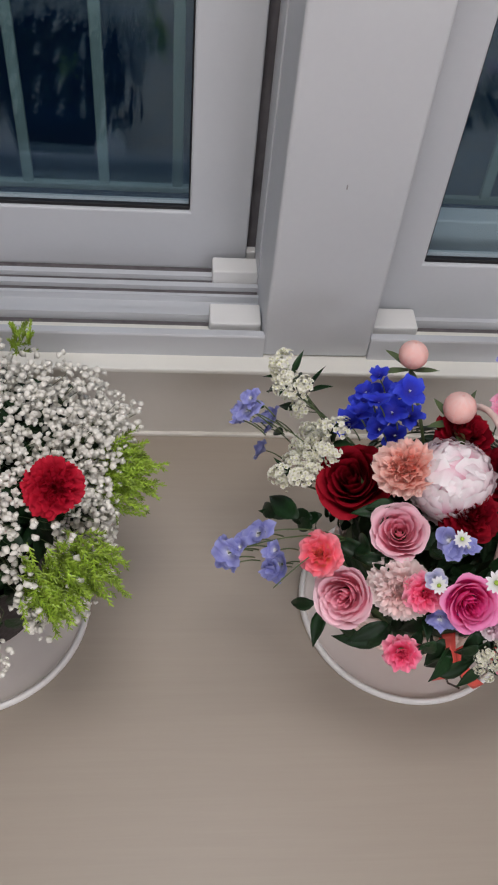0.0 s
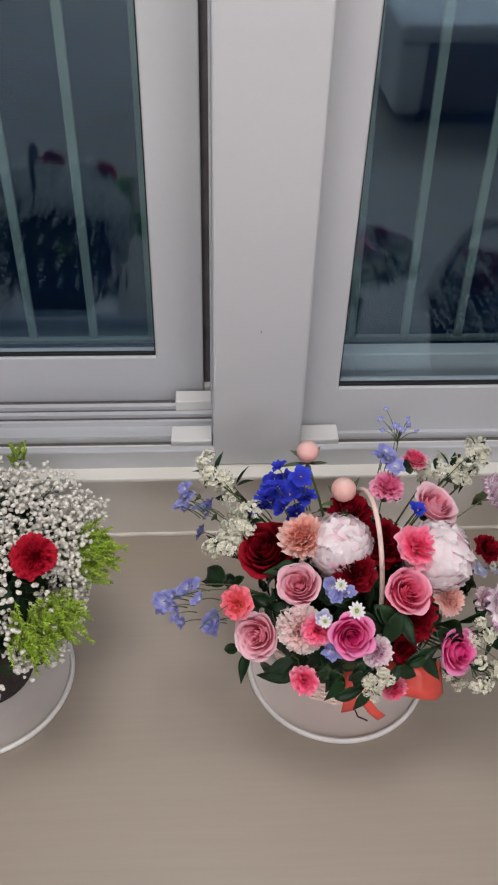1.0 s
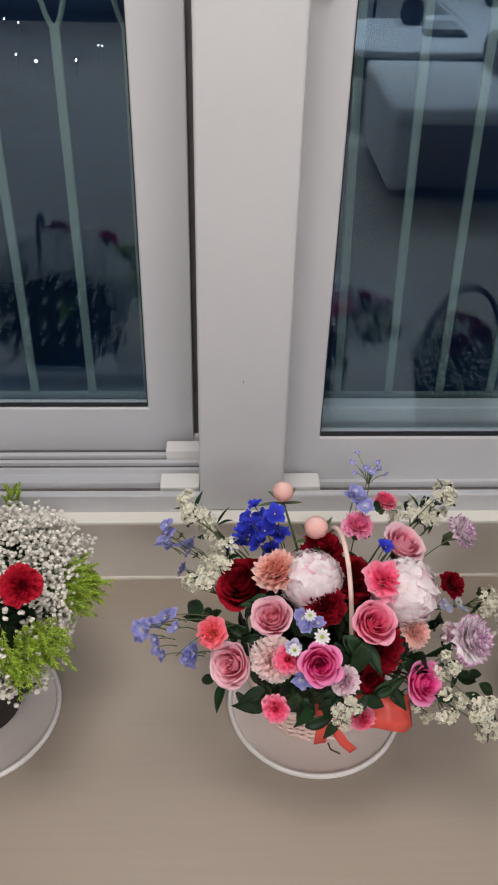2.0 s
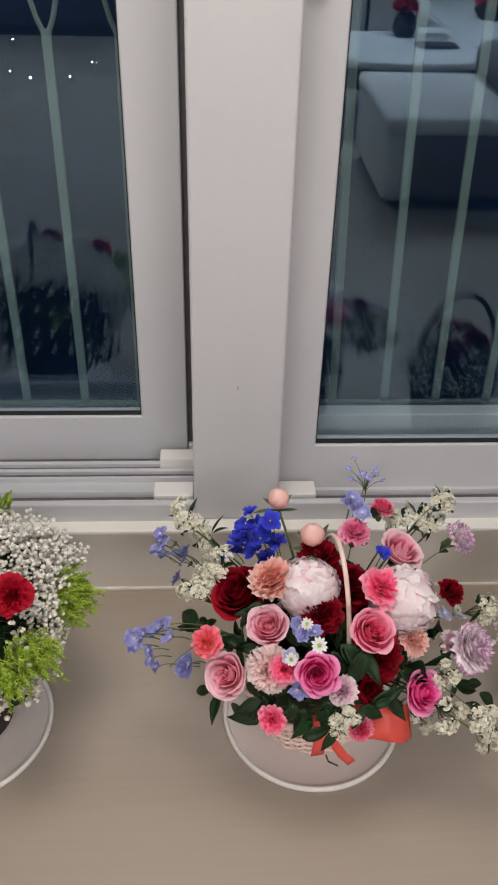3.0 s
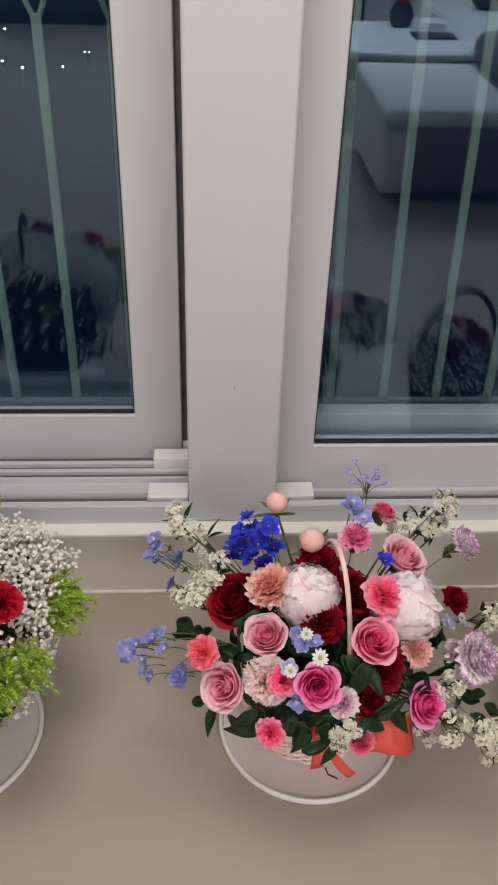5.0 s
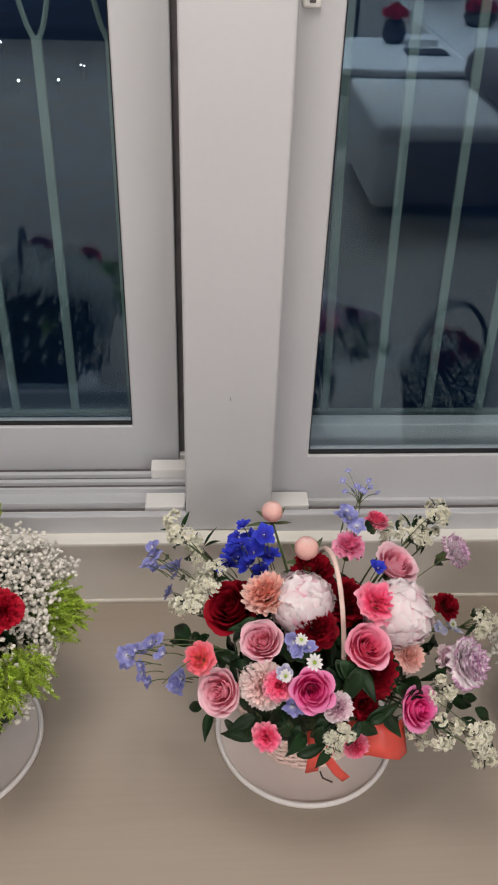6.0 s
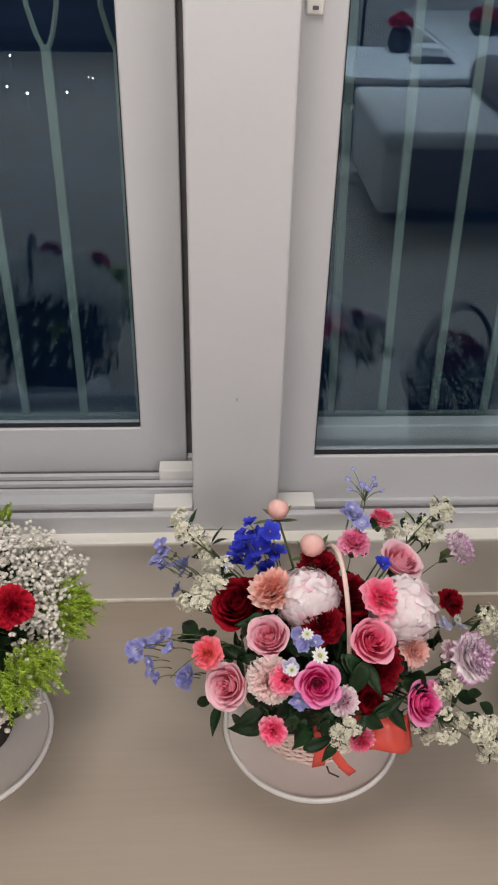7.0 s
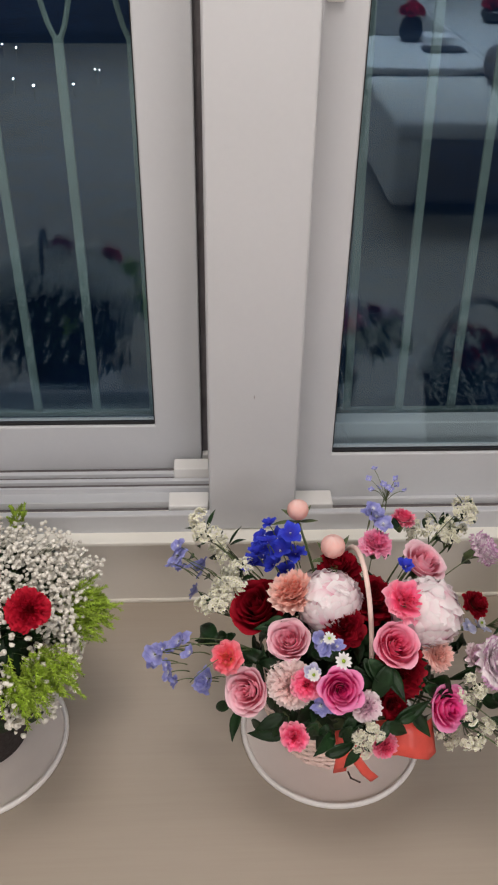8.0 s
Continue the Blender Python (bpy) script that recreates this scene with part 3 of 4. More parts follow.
def rose_bud(owner, p, r, colour, n=None):
    n = n or (facing(p, 0.2) + Vector((0, 0, 1.2))).normalized()
    bm = bmesh.new()
    for ring, count in enumerate((3, 4, 5)):
        for i in range(count):
            petal(bm, 2 * math.pi * (i + 0.4 * ring) / count, r * 0.05, 0, r * (2.75 + 0.12 * ring), 74 + 3 * ring, -82 + 2 * ring, r * (0.9 + 0.15 * ring), r * 0.02, 1.2, 0.6, 6, 9, rounding=0.0)
    ball = bmesh.ops.create_icosphere(bm, subdivisions=3, radius=r * 0.93, matrix=Matrix.Translation((0, 0, r * 1.14)))
    for v in ball["verts"]:
        v[bm.verts.layers.float["along"]] = 0.7
    bmesh.ops.scale(bm, vec=(0.93, 0.93, 0.84), verts=bm.verts)
    ob = bloom(owner, "rose_bud", bm, p, n, r * 1.1, colour, TINT[colour] + " closed round bud")
    c = bmesh.new()
    for i in range(5):
        petal(c, 2 * math.pi * i / 5, r * 0.1, 0, r * random.uniform(1.5, 2.3), 72, random.uniform(70, 118), r * 0.27, 0, 1, 0.5, 2, 4, point=0.9)
    part("sepals", planted(c, p, n, r * 1.35), M_STEM, ob, "narrow green sepals", True)
    base = Vector(p) - n * r * 1.3
    part("stem", tube(bmesh.new(), bow(base, HEART.lerp(base, 0.35), 0.01), 0.0022, 6, 1.2), M_STEM, ob, "thin green stem", True)
    return ob


def floret(owner, p, r, colour, n=None):
    r *= 1.3 if colour == "lavender" else 1.0
    n = n or (facing(p, 0.5) + Vector([random.uniform(-0.4, 0.4) for _ in range(3)])).normalized()
    bm = bmesh.new()
    count = random.choice((5, 5, 6))
    for i in range(count):
        petal(bm, 2 * math.pi * i / count + random.uniform(-0.1, 0.1), r * 0.08, 0, r * random.uniform(0.8, 1.1), random.uniform(10, 60), random.uniform(55, 135), r * random.uniform(0.44, 0.56), r * 0.12, 1.8, 0.5, 6, 5, point=0.22)
    ob = bloom(owner, "delphinium", bm, p, n, r * 0.35, colour, TINT[colour] + " delphinium blossom")
    c = bmesh.new()
    for i in range(3):
        petal(c, 2 * math.pi * i / 3, r * 0.03, r * 0.08, r * (0.08 if colour == "blue" else 0.24), 20, 55, r * (0.05 if colour == "blue" else 0.12), 0, 1, 0.5, 2, 2)
    part("eye", planted(c, p, n, r * 0.35), PETAL["white"], ob, "small white eye", True)
    base = Vector(p) - n * r * 0.35
    part("stem", tube(bmesh.new(), bow(base, base.lerp(HEART, 0.11), 0.004), 0.0008, 5, 1.3), M_STEM, ob, "thin green stem", True)
    return ob


def daisy(owner, p, r, colour, n=None):
    n = n or facing(p, 0.8)
    bm = bmesh.new()
    for i in range(11):
        petal(bm, 2 * math.pi * i / 11 + random.uniform(-0.1, 0.1), r * 0.15, random.uniform(0, 0.05) * r, r * random.uniform(0.8, 0.95), 60, 92, r * 0.20, 0, 1, 0.5, 2, 3, point=0.4)
    ob = bloom(owner, "daisy", bm, p, n, r * 0.3, colour, "small white daisy with green-yellow eye")
    eye = bmesh.new()
    bmesh.ops.create_icosphere(eye, subdivisions=2, radius=r * 0.22, matrix=Matrix.Translation((0, 0, r * 0.22)))
    part("eye", planted(eye, p, n, r * 0.3), M_FERN, ob, "green-yellow flower eye", True)
    return ob


def floret_template():
    """Points, faces and tones of one tiny five-petalled blossom of unit size."""
    one = bmesh.new()
    for k in range(5):
        petal(one, 1.2566 * k, 0.04, 0, 1.0, 35, 88, 0.52, 0, 1, 0.5, 2, 2)
    lay = one.verts.layers.float["along"]
    one.verts.index_update()
    made = (np.array([v.co[:] for v in one.verts]), [[v.index for v in f.verts] for f in one.faces], [v[lay] for v in one.verts])
    one.free()
    return made


FLORET = floret_template()


def cluster(owner, p, r, colour, n=None):
    """A loose umbel: several small domes packed with tiny cream blossoms on branching stalks, dark leaflets between."""
    n = n or facing(p, 0.6)
    p = Vector(p)
    verts, faces, tones, stalks = [], [], [], bmesh.new()
    root = p - n * r * 1.5
    for _ in range(8):
        d = Vector([random.gauss(0, 1) for _ in range(3)]).normalized()
        if d.dot(n) < -0.1:
            d = -d
        hub = p - n * r * 0.45 + d * r * random.uniform(0.45, 1.0)
        tube(stalks, [root, root.lerp(hub, 0.55) + d * r * 0.08, hub - d * r * 0.25], 0.0009, 4, 0.7)
        for _ in range(42):
            e = (Vector([random.gauss(0, 1) for _ in range(3)]) + d * 0.9 + n * 0.5).normalized()
            q = hub + e * r * random.uniform(0.18, 0.46)
            turn = (Vector((0, 0, 1)).rotation_difference((e + n * 0.3).normalized()).to_matrix() @ Matrix.Rotation(random.uniform(0, 6.28), 3, "Z"))
            size = r * random.uniform(0.09, 0.155)
            k = len(verts)
            verts.extend((FLORET[0] @ np.array(turn).T * size + np.array(q)).tolist())
            faces.extend([[a + k for a in f] for f in FLORET[1]])
            tones.extend(FLORET[2])
    me = bpy.data.meshes.new("filler_blossom")
    me.from_pydata(verts, [], faces)
    me.attributes.new("along", "FLOAT", "POINT").data.foreach_set("value", tones)
    me.materials.append(PETAL[colour])
    ob = new("filler_blossom", me)
    ob.parent = owner
    ob.matrix_parent_inverse = owner.matrix_world.inverted()
    ob["label"] = "small cream white filler blossoms"
    tube(stalks, bow(root, root.lerp(HEART, 0.6), 0.01), 0.0016, 5, 1.3)
    part("stalk", stalks, M_STEM, ob, "thin branching green stalks", True)
    for _ in range(3):
        d = (Vector([random.gauss(0, 1) for _ in range(3)]) + n * 0.4).normalized()
        side = d.cross(n).normalized()
        lf = leaf_mesh(r * 1.15, r * 0.16, random.uniform(0.2, 0.7), 0.3)
        bmesh.ops.transform(lf, matrix=Matrix.Translation(p - n * r * 0.3 + d * r * 0.12) @ Matrix((side, d, side.cross(d))).transposed().to_4x4(), verts=lf.verts)
        part("leaflet", lf, M_LEAF, ob, "narrow dark green leaflet", True)
    return ob


def leaf_mesh(length, width, curl, fold):
    bm = bmesh.new()
    rows = []
    for j in range(7):
        v = j / 6
        w = width * math.sin(math.pi * (0.03 + v * 0.97) ** 0.72) ** 1.15
        a = curl * v * v
        row = [bm.verts.new((u * w, v * length * math.cos(a * 0.6), abs(u) * w * fold - length * a * 0.45 + 0.04 * width * math.sin(5 * v + 3 * u))) for u in (-1, -0.5, 0, 0.5, 1)]
        rows.append(row)
    for a, b in zip(rows, rows[1:]):
        for i in range(4):
            bm.faces.new((a[i], a[i + 1], b[i + 1], b[i]))
    return bm


def leaf(owner, p, r, colour="leaf", n=None):
    n = n or facing(p, 0.5)
    out = Vector(p) - HEART
    out = (out - n * out.dot(n) + Vector([random.uniform(-0.06, 0.06) for _ in range(3)])).normalized()
    side = out.cross(n).normalized()
    up = side.cross(out)
    r *= 1.25
    bm = leaf_mesh(r * 2.3, r * 0.44, random.uniform(0.2, 0.8), random.uniform(0.25, 0.55))
    turn = Matrix((side, out, up)).transposed().to_4x4()
    bmesh.ops.transform(bm, matrix=Matrix.Translation(Vector(p) - out * r) @ turn, verts=bm.verts)
    bmesh.ops.solidify(bm, geom=bm.faces, thickness=0.0006)
    return part("leaf", bm, M_LEAF, owner, "", True)


# ---------------------------------------------------------------- plates and baskets
def plate(x, y, r, label):
    bm = lathe([(0.0, 0.004), (r * 0.55, 0.004), (r * 0.90, 0.005), (r * 0.925, 0.007), (r * 0.945, 0.007), (r * 0.950, 0.0), (r * 0.5, 0.0), (0, 0.0)], 96)
    bmesh.ops.translate(bm, vec=(x, y, 0.0), verts=bm.verts)
    thing = tagged(part("plate", bm, M_PLATE, None, "", True), label, "plate", "plates under the flowers")
    rim = lathe([(r * 0.944, 0.003), (r * 0.951, 0.0105), (r * 0.962, 0.0130), (r * 0.982, 0.0130), (r * 0.996, 0.010), (r, 0.005), (r * 0.985, 0.0005), (r * 0.955, 0.0005), (r * 0.944, 0.003)], 96)
    bmesh.ops.translate(rim, vec=(x, y, 0.0), verts=rim.verts)
    part("rim", rim, M_RIM, thing, "raised glossy white rim", True)
    return thing


def basket_body(owner, x, y, r0, r1, z0, z1, material, rows=9, stakes=30):
    """A woven wicker bowl: upright stakes with strands that pass before and behind them."""
    body = bmesh.new()
    for k in range(rows):
        t = k / (rows - 1)
        z, r = z0 + (z1 - z0) * t, r0 + (r1 - r0) * t
        n = stakes * 4
        pts = [(x + (r + 0.0035 * math.cos(stakes * math.pi * i / n + math.pi * k)) * math.cos(2 * math.pi * i / n), y + (r + 0.0035 * math.cos(stakes * math.pi * i / n + math.pi * k)) * math.sin(2 * math.pi * i / n), z) for i in range(n + 1)]
        tube(body, pts, 0.0038, 5)
    ob = part("weave", body, material, owner, "", True)
    st = bmesh.new()
    for i in range(stakes):
        a = 2 * math.pi * i / stakes
        tube(st, [(x + r0 * math.cos(a), y + r0 * math.sin(a), z0 - 0.004), (x + r1 * math.cos(a), y + r1 * math.sin(a), z1 + 0.006)], 0.0026, 5)
    part("stake_ring", st, material, ob, "upright wicker stakes", True)
    rim = bmesh.new()
    n = 90
    for ph in (0, math.pi):
        tube(rim, [(x + (r1 + 0.004 * math.cos(20 * 2 * math.pi * i / n + ph)) * math.cos(2 * math.pi * i / n), y + (r1 + 0.004 * math.cos(20 * 2 * math.pi * i / n + ph)) * math.sin(2 * math.pi * i / n), z1 + 0.008 + 0.004 * math.sin(20 * 2 * math.pi * i / n + ph)) for i in range(n + 1)], 0.005, 6)
    part("braided_rim", rim, material, ob, "braided rim", True)
    base = lathe([(0, 0.0), (r0, 0.0), (r0 + 0.002, 0.004), (r0, 0.008), (0, 0.008)], 40)
    bmesh.ops.translate(base, vec=(x, y, z0 - 0.008), verts=base.verts)
    part("base", base, material, ob, "round basket base", True)
    return ob


def arch(x, y, z, half, height, angle, n=24):
    ca, sa = math.cos(angle), math.sin(angle)
    return [(x + half * math.cos(math.pi * i / n) * ca, y + half * math.cos(math.pi * i / n) * sa, z + height * math.sin(math.pi * i / n) ** 0.8) for i in range(n + 1)]


def ribbon_strip(points, width, side):
    bm = bmesh.new()
    s = Vector(side).normalized() * width / 2
    a = [bm.verts.new(Vector(p) - s) for p in points]
    b = [bm.verts.new(Vector(p) + s) for p in points]
    for i in range(len(points) - 1):
        bm.faces.new((a[i], a[i + 1], b[i + 1], b[i]))
    bmesh.ops.subdivide_edges(bm, edges=bm.edges, cuts=2, use_grid_fill=True, smooth=0.4)
    bmesh.ops.solidify(bm, geom=bm.faces, thickness=0.0007)
    return bm


plate(0.359, 0.667, 0.1725, "round white plate with raised rim under a flower basket")
flower_basket = tagged(empty("flower_basket", 0.355, 0.67, 0.01), "pale pink wicker basket full of mixed roses, peonies and carnations", "flower basket", "flower arrangements")
basket_body(flower_basket, 0.355, 0.670, 0.100, 0.128, 0.020, 0.112, M_WICKER)
handle = part("handle", tube(bmesh.new(), arch(0.380, 0.670, 0.10, 0.130, 0.345, radians(97)), 0.0043, 8), M_WICKER, flower_basket, "arched pale pink handle", True)
foam = lathe([(0, 0.20), (0.09, 0.19), (0.118, 0.14), (0.112, 0.06), (0, 0.05)], 24)
bmesh.ops.translate(foam, vec=(0.355, 0.67, 0.0), verts=foam.verts)
part("flower_foam", foam, M_STEM, flower_basket, "dark green flower foam", True)
rose_bud(flower_basket, (0.283, 0.767, 0.472), 0.0214, "peach")
rose_bud(flower_basket, (0.338, 0.704, 0.444), 0.0239, "peach")
rose(flower_basket, (0.183, 0.498, 0.328), 0.0392, "rose_pink")
rose(flower_basket, (0.254, 0.566, 0.373), 0.0387, "rose_pink")
rose(flower_basket, (0.422, 0.523, 0.403), 0.0388, "rose_mid")
rose(flower_basket, (0.329, 0.471, 0.359), 0.0357, "rose_hot")
rose(flower_basket, (0.510, 0.478, 0.302), 0.0370, "rose_hot")
rose(flower_basket, (0.497, 0.690, 0.424), 0.0400, "rose_pink")
open_carnation(flower_basket, (0.154, 0.536, 0.367), 0.0300, "coral")
open_carnation(flower_basket, (0.258, 0.446, 0.281), 0.0255, "coral_pink")
carnation(flower_basket, (0.263, 0.631, 0.414), 0.0447, "salmon")
carnation(flower_basket, (0.257, 0.505, 0.332), 0.0421, "pale_pink")
open_carnation(flower_basket, (0.441, 0.580, 0.442), 0.0385, "coral_pink")
open_carnation(flower_basket, (0.278, 0.490, 0.350), 0.0270, "coral_pink")
carnation(flower_basket, (0.370, 0.464, 0.327), 0.0273, "lilac_white")
carnation(flower_basket, (0.405, 0.448, 0.248), 0.0228, "coral_pink")
carnation(flower_basket, (0.498, 0.543, 0.351), 0.0284, "peach")
carnation(flower_basket, (0.597, 0.535, 0.343), 0.0450, "picotee")
carnation(flower_basket, (0.571, 0.563, 0.321), 0.0255, "lilac_white")
carnation(flower_basket, (0.608, 0.714, 0.421), 0.0345, "picotee", Vector((0.75, -0.15, 0.55)).normalized())
carnation(flower_basket, (0.413, 0.709, 0.446), 0.0309, "pink_mid")
carnation(flower_basket, (0.472, 0.781, 0.439), 0.0253, "coral_pink")
peony(flower_basket, (0.326, 0.616, 0.430), 0.0570, "blush")
peony(flower_basket, (0.501, 0.580, 0.430), 0.0610, "blush")
rose(flower_basket, (0.203, 0.646, 0.372), 0.0500, "crimson")
velvet_bloom(flower_basket, (0.344, 0.580, 0.386), 0.0389, "crimson")
velvet_bloom(flower_basket, (0.403, 0.642, 0.388), 0.0461, "crimson")
velvet_bloom(flower_basket, (0.436, 0.520, 0.345), 0.0480, "crimson")
velvet_bloom(flower_basket, (0.347, 0.685, 0.419), 0.0404, "crimson")
velvet_bloom(flower_basket, (0.569, 0.611, 0.397), 0.0251, "crimson")
velvet_bloom(flower_basket, (0.419, 0.487, 0.300), 0.0281, "crimson")
floret(flower_basket, (0.455, 0.664, 0.434), 0.0191, "blue")
floret(flower_basket, (0.409, 0.746, 0.488), 0.0133, "lavender")
floret(flower_basket, (0.425, 0.729, 0.468), 0.0133, "lavender")
floret(flower_basket, (0.417, 0.748, 0.468), 0.0183, "lavender")
floret(flower_basket, (0.409, 0.761, 0.465), 0.0157, "lavender")
floret(flower_basket, (0.067, 0.724, 0.390), 0.0121, "lavender")
floret(flower_basket, (0.077, 0.725, 0.428), 0.0121, "lavender")
floret(flower_basket, (0.074, 0.722, 0.409), 0.0166, "lavender")
floret(flower_basket, (0.077, 0.780, 0.328), 0.0115, "lavender")
floret(flower_basket, (0.101, 0.751, 0.359), 0.0115, "lavender")
floret(flower_basket, (0.073, 0.774, 0.346), 0.0158, "lavender")
floret(flower_basket, (0.112, 0.763, 0.326), 0.0115, "lavender")
floret(flower_basket, (0.108, 0.778, 0.333), 0.0115, "lavender")
floret(flower_basket, (0.116, 0.773, 0.334), 0.0158, "lavender")
floret(flower_basket, (0.103, 0.742, 0.305), 0.0155, "lavender")
floret(flower_basket, (0.099, 0.531, 0.384), 0.0135, "lavender")
floret(flower_basket, (0.070, 0.562, 0.359), 0.0135, "lavender")
floret(flower_basket, (0.081, 0.553, 0.384), 0.0186, "lavender")
floret(flower_basket, (0.042, 0.527, 0.369), 0.0122, "lavender")
floret(flower_basket, (0.058, 0.526, 0.399), 0.0122, "lavender")
floret(flower_basket, (0.046, 0.524, 0.387), 0.0168, "lavender")
floret(flower_basket, (0.067, 0.615, 0.213), 0.0114, "lavender")
floret(flower_basket, (0.053, 0.636, 0.232), 0.0114, "lavender")
floret(flower_basket, (0.055, 0.627, 0.222), 0.0157, "lavender")
floret(flower_basket, (0.114, 0.589, 0.231), 0.0149, "lavender")
floret(flower_basket, (0.115, 0.594, 0.239), 0.0149, "lavender")
floret(flower_basket, (0.122, 0.596, 0.241), 0.0204, "lavender")
floret(flower_basket, (0.328, 0.531, 0.391), 0.0123, "lavender")
floret(flower_basket, (0.308, 0.525, 0.390), 0.0123, "lavender")
floret(flower_basket, (0.303, 0.537, 0.395), 0.0168, "lavender")
floret(flower_basket, (0.287, 0.499, 0.369), 0.0179, "pale_lav")
floret(flower_basket, (0.300, 0.482, 0.305), 0.0113, "lavender")
floret(flower_basket, (0.316, 0.469, 0.322), 0.0113, "lavender")
floret(flower_basket, (0.299, 0.473, 0.320), 0.0155, "lavender")
floret(flower_basket, (0.594, 0.639, 0.315), 0.0224, "pale_lav")
floret(flower_basket, (0.559, 0.604, 0.350), 0.0177, "pale_lav")
daisy(flower_basket, (0.322, 0.448, 0.454), 0.0132, "white")
daisy(flower_basket, (0.288, 0.489, 0.375), 0.0115, "white")
daisy(flower_basket, (0.314, 0.530, 0.410), 0.0109, "white")
daisy(flower_basket, (0.584, 0.614, 0.346), 0.0107, "white")
cluster(flower_basket, (0.124, 0.735, 0.462), 0.0307, "cream")
cluster(flower_basket, (0.159, 0.805, 0.362), 0.0353, "cream")
cluster(flower_basket, (0.180, 0.692, 0.384), 0.0331, "cream")
cluster(flower_basket, (0.157, 0.727, 0.343), 0.0282, "cream")
cluster(flower_basket, (0.137, 0.667, 0.343), 0.0333, "cream")
cluster(flower_basket, (0.373, 0.445, 0.294), 0.0202, "cream")
cluster(flower_basket, (0.364, 0.437, 0.270), 0.0167, "cream")
cluster(flower_basket, (0.545, 0.793, 0.408), 0.0313, "cream")
cluster(flower_basket, (0.586, 0.797, 0.446), 0.0269, "cream")
cluster(flower_basket, (0.567, 0.777, 0.399), 0.0250, "cream")
cluster(flower_basket, (0.505, 0.795, 0.391), 0.0230, "cream")
cluster(flower_basket, (0.647, 0.649, 0.312), 0.0290, "cream")
cluster(flower_basket, (0.547, 0.510, 0.302), 0.0251, "cream")
cluster(flower_basket, (0.553, 0.458, 0.272), 0.0288, "cream")
cluster(flower_basket, (0.588, 0.435, 0.291), 0.0266, "cream")
cluster(flower_basket, (0.631, 0.469, 0.192), 0.0224, "cream")
cluster(flower_basket, (0.519, 0.489, 0.217), 0.0199, "cream")
leaf(flower_basket, (0.112, 0.680, 0.248), 0.0196, "leaf")
leaf(flower_basket, (0.148, 0.612, 0.314), 0.0176, "leaf")
leaf(flower_basket, (0.126, 0.647, 0.304), 0.0262, "leaf")
leaf(flower_basket, (0.160, 0.626, 0.304), 0.0155, "leaf")
leaf(flower_basket, (0.126, 0.677, 0.243), 0.0165, "leaf")
leaf(flower_basket, (0.147, 0.631, 0.304), 0.0199, "leaf")
leaf(flower_basket, (0.187, 0.583, 0.312), 0.0204, "leaf")
leaf(flower_basket, (0.202, 0.569, 0.328), 0.0211, "leaf")
leaf(flower_basket, (0.211, 0.566, 0.341), 0.0263, "leaf")
leaf(flower_basket, (0.203, 0.508, 0.232), 0.0191, "leaf")
leaf(flower_basket, (0.225, 0.482, 0.273), 0.0198, "leaf")
leaf(flower_basket, (0.227, 0.495, 0.226), 0.0256, "leaf")
leaf(flower_basket, (0.239, 0.481, 0.261), 0.0176, "leaf")
leaf(flower_basket, (0.308, 0.439, 0.277), 0.0202, "leaf")
leaf(flower_basket, (0.287, 0.454, 0.287), 0.0186, "leaf")
leaf(flower_basket, (0.314, 0.475, 0.234), 0.0254, "leaf")
leaf(flower_basket, (0.304, 0.457, 0.268), 0.0169, "leaf")
leaf(flower_basket, (0.280, 0.467, 0.268), 0.0153, "leaf")
leaf(flower_basket, (0.292, 0.455, 0.273), 0.0203, "leaf")
leaf(flower_basket, (0.351, 0.436, 0.243), 0.0165, "leaf")
leaf(flower_basket, (0.311, 0.450, 0.255), 0.0179, "leaf")
leaf(flower_basket, (0.332, 0.442, 0.254), 0.0204, "leaf")
leaf(flower_basket, (0.338, 0.451, 0.284), 0.0159, "leaf")
leaf(flower_basket, (0.357, 0.454, 0.276), 0.0175, "leaf")
leaf(flower_basket, (0.345, 0.453, 0.284), 0.0217, "leaf")
leaf(flower_basket, (0.148, 0.536, 0.244), 0.0167, "leaf")
leaf(flower_basket, (0.170, 0.512, 0.231), 0.0181, "leaf")
leaf(flower_basket, (0.393, 0.498, 0.364), 0.0241, "leaf")
leaf(flower_basket, (0.415, 0.496, 0.348), 0.0227, "leaf")
leaf(flower_basket, (0.394, 0.488, 0.348), 0.0270, "leaf")
leaf(flower_basket, (0.365, 0.506, 0.343), 0.0189, "leaf")
leaf(flower_basket, (0.373, 0.500, 0.340), 0.0167, "leaf")
leaf(flower_basket, (0.385, 0.506, 0.358), 0.0213, "leaf")
leaf(flower_basket, (0.533, 0.517, 0.279), 0.0228, "leaf")
leaf(flower_basket, (0.502, 0.512, 0.304), 0.0234, "leaf")
leaf(flower_basket, (0.504, 0.507, 0.326), 0.0265, "leaf")
leaf(flower_basket, (0.554, 0.550, 0.301), 0.0141, "leaf")
leaf(flower_basket, (0.582, 0.590, 0.235), 0.0172, "leaf")
leaf(flower_basket, (0.537, 0.537, 0.311), 0.0212, "leaf")
leaf(flower_basket, (0.497, 0.500, 0.308), 0.0155, "leaf")
leaf(flower_basket, (0.476, 0.508, 0.314), 0.0159, "leaf")
leaf(flower_basket, (0.483, 0.500, 0.315), 0.0206, "leaf")
leaf(flower_basket, (0.460, 0.473, 0.275), 0.0198, "leaf")
leaf(flower_basket, (0.476, 0.492, 0.263), 0.0188, "leaf")
leaf(flower_basket, (0.444, 0.474, 0.298), 0.0234, "leaf")
leaf(flower_basket, (0.398, 0.450, 0.284), 0.0158, "leaf")
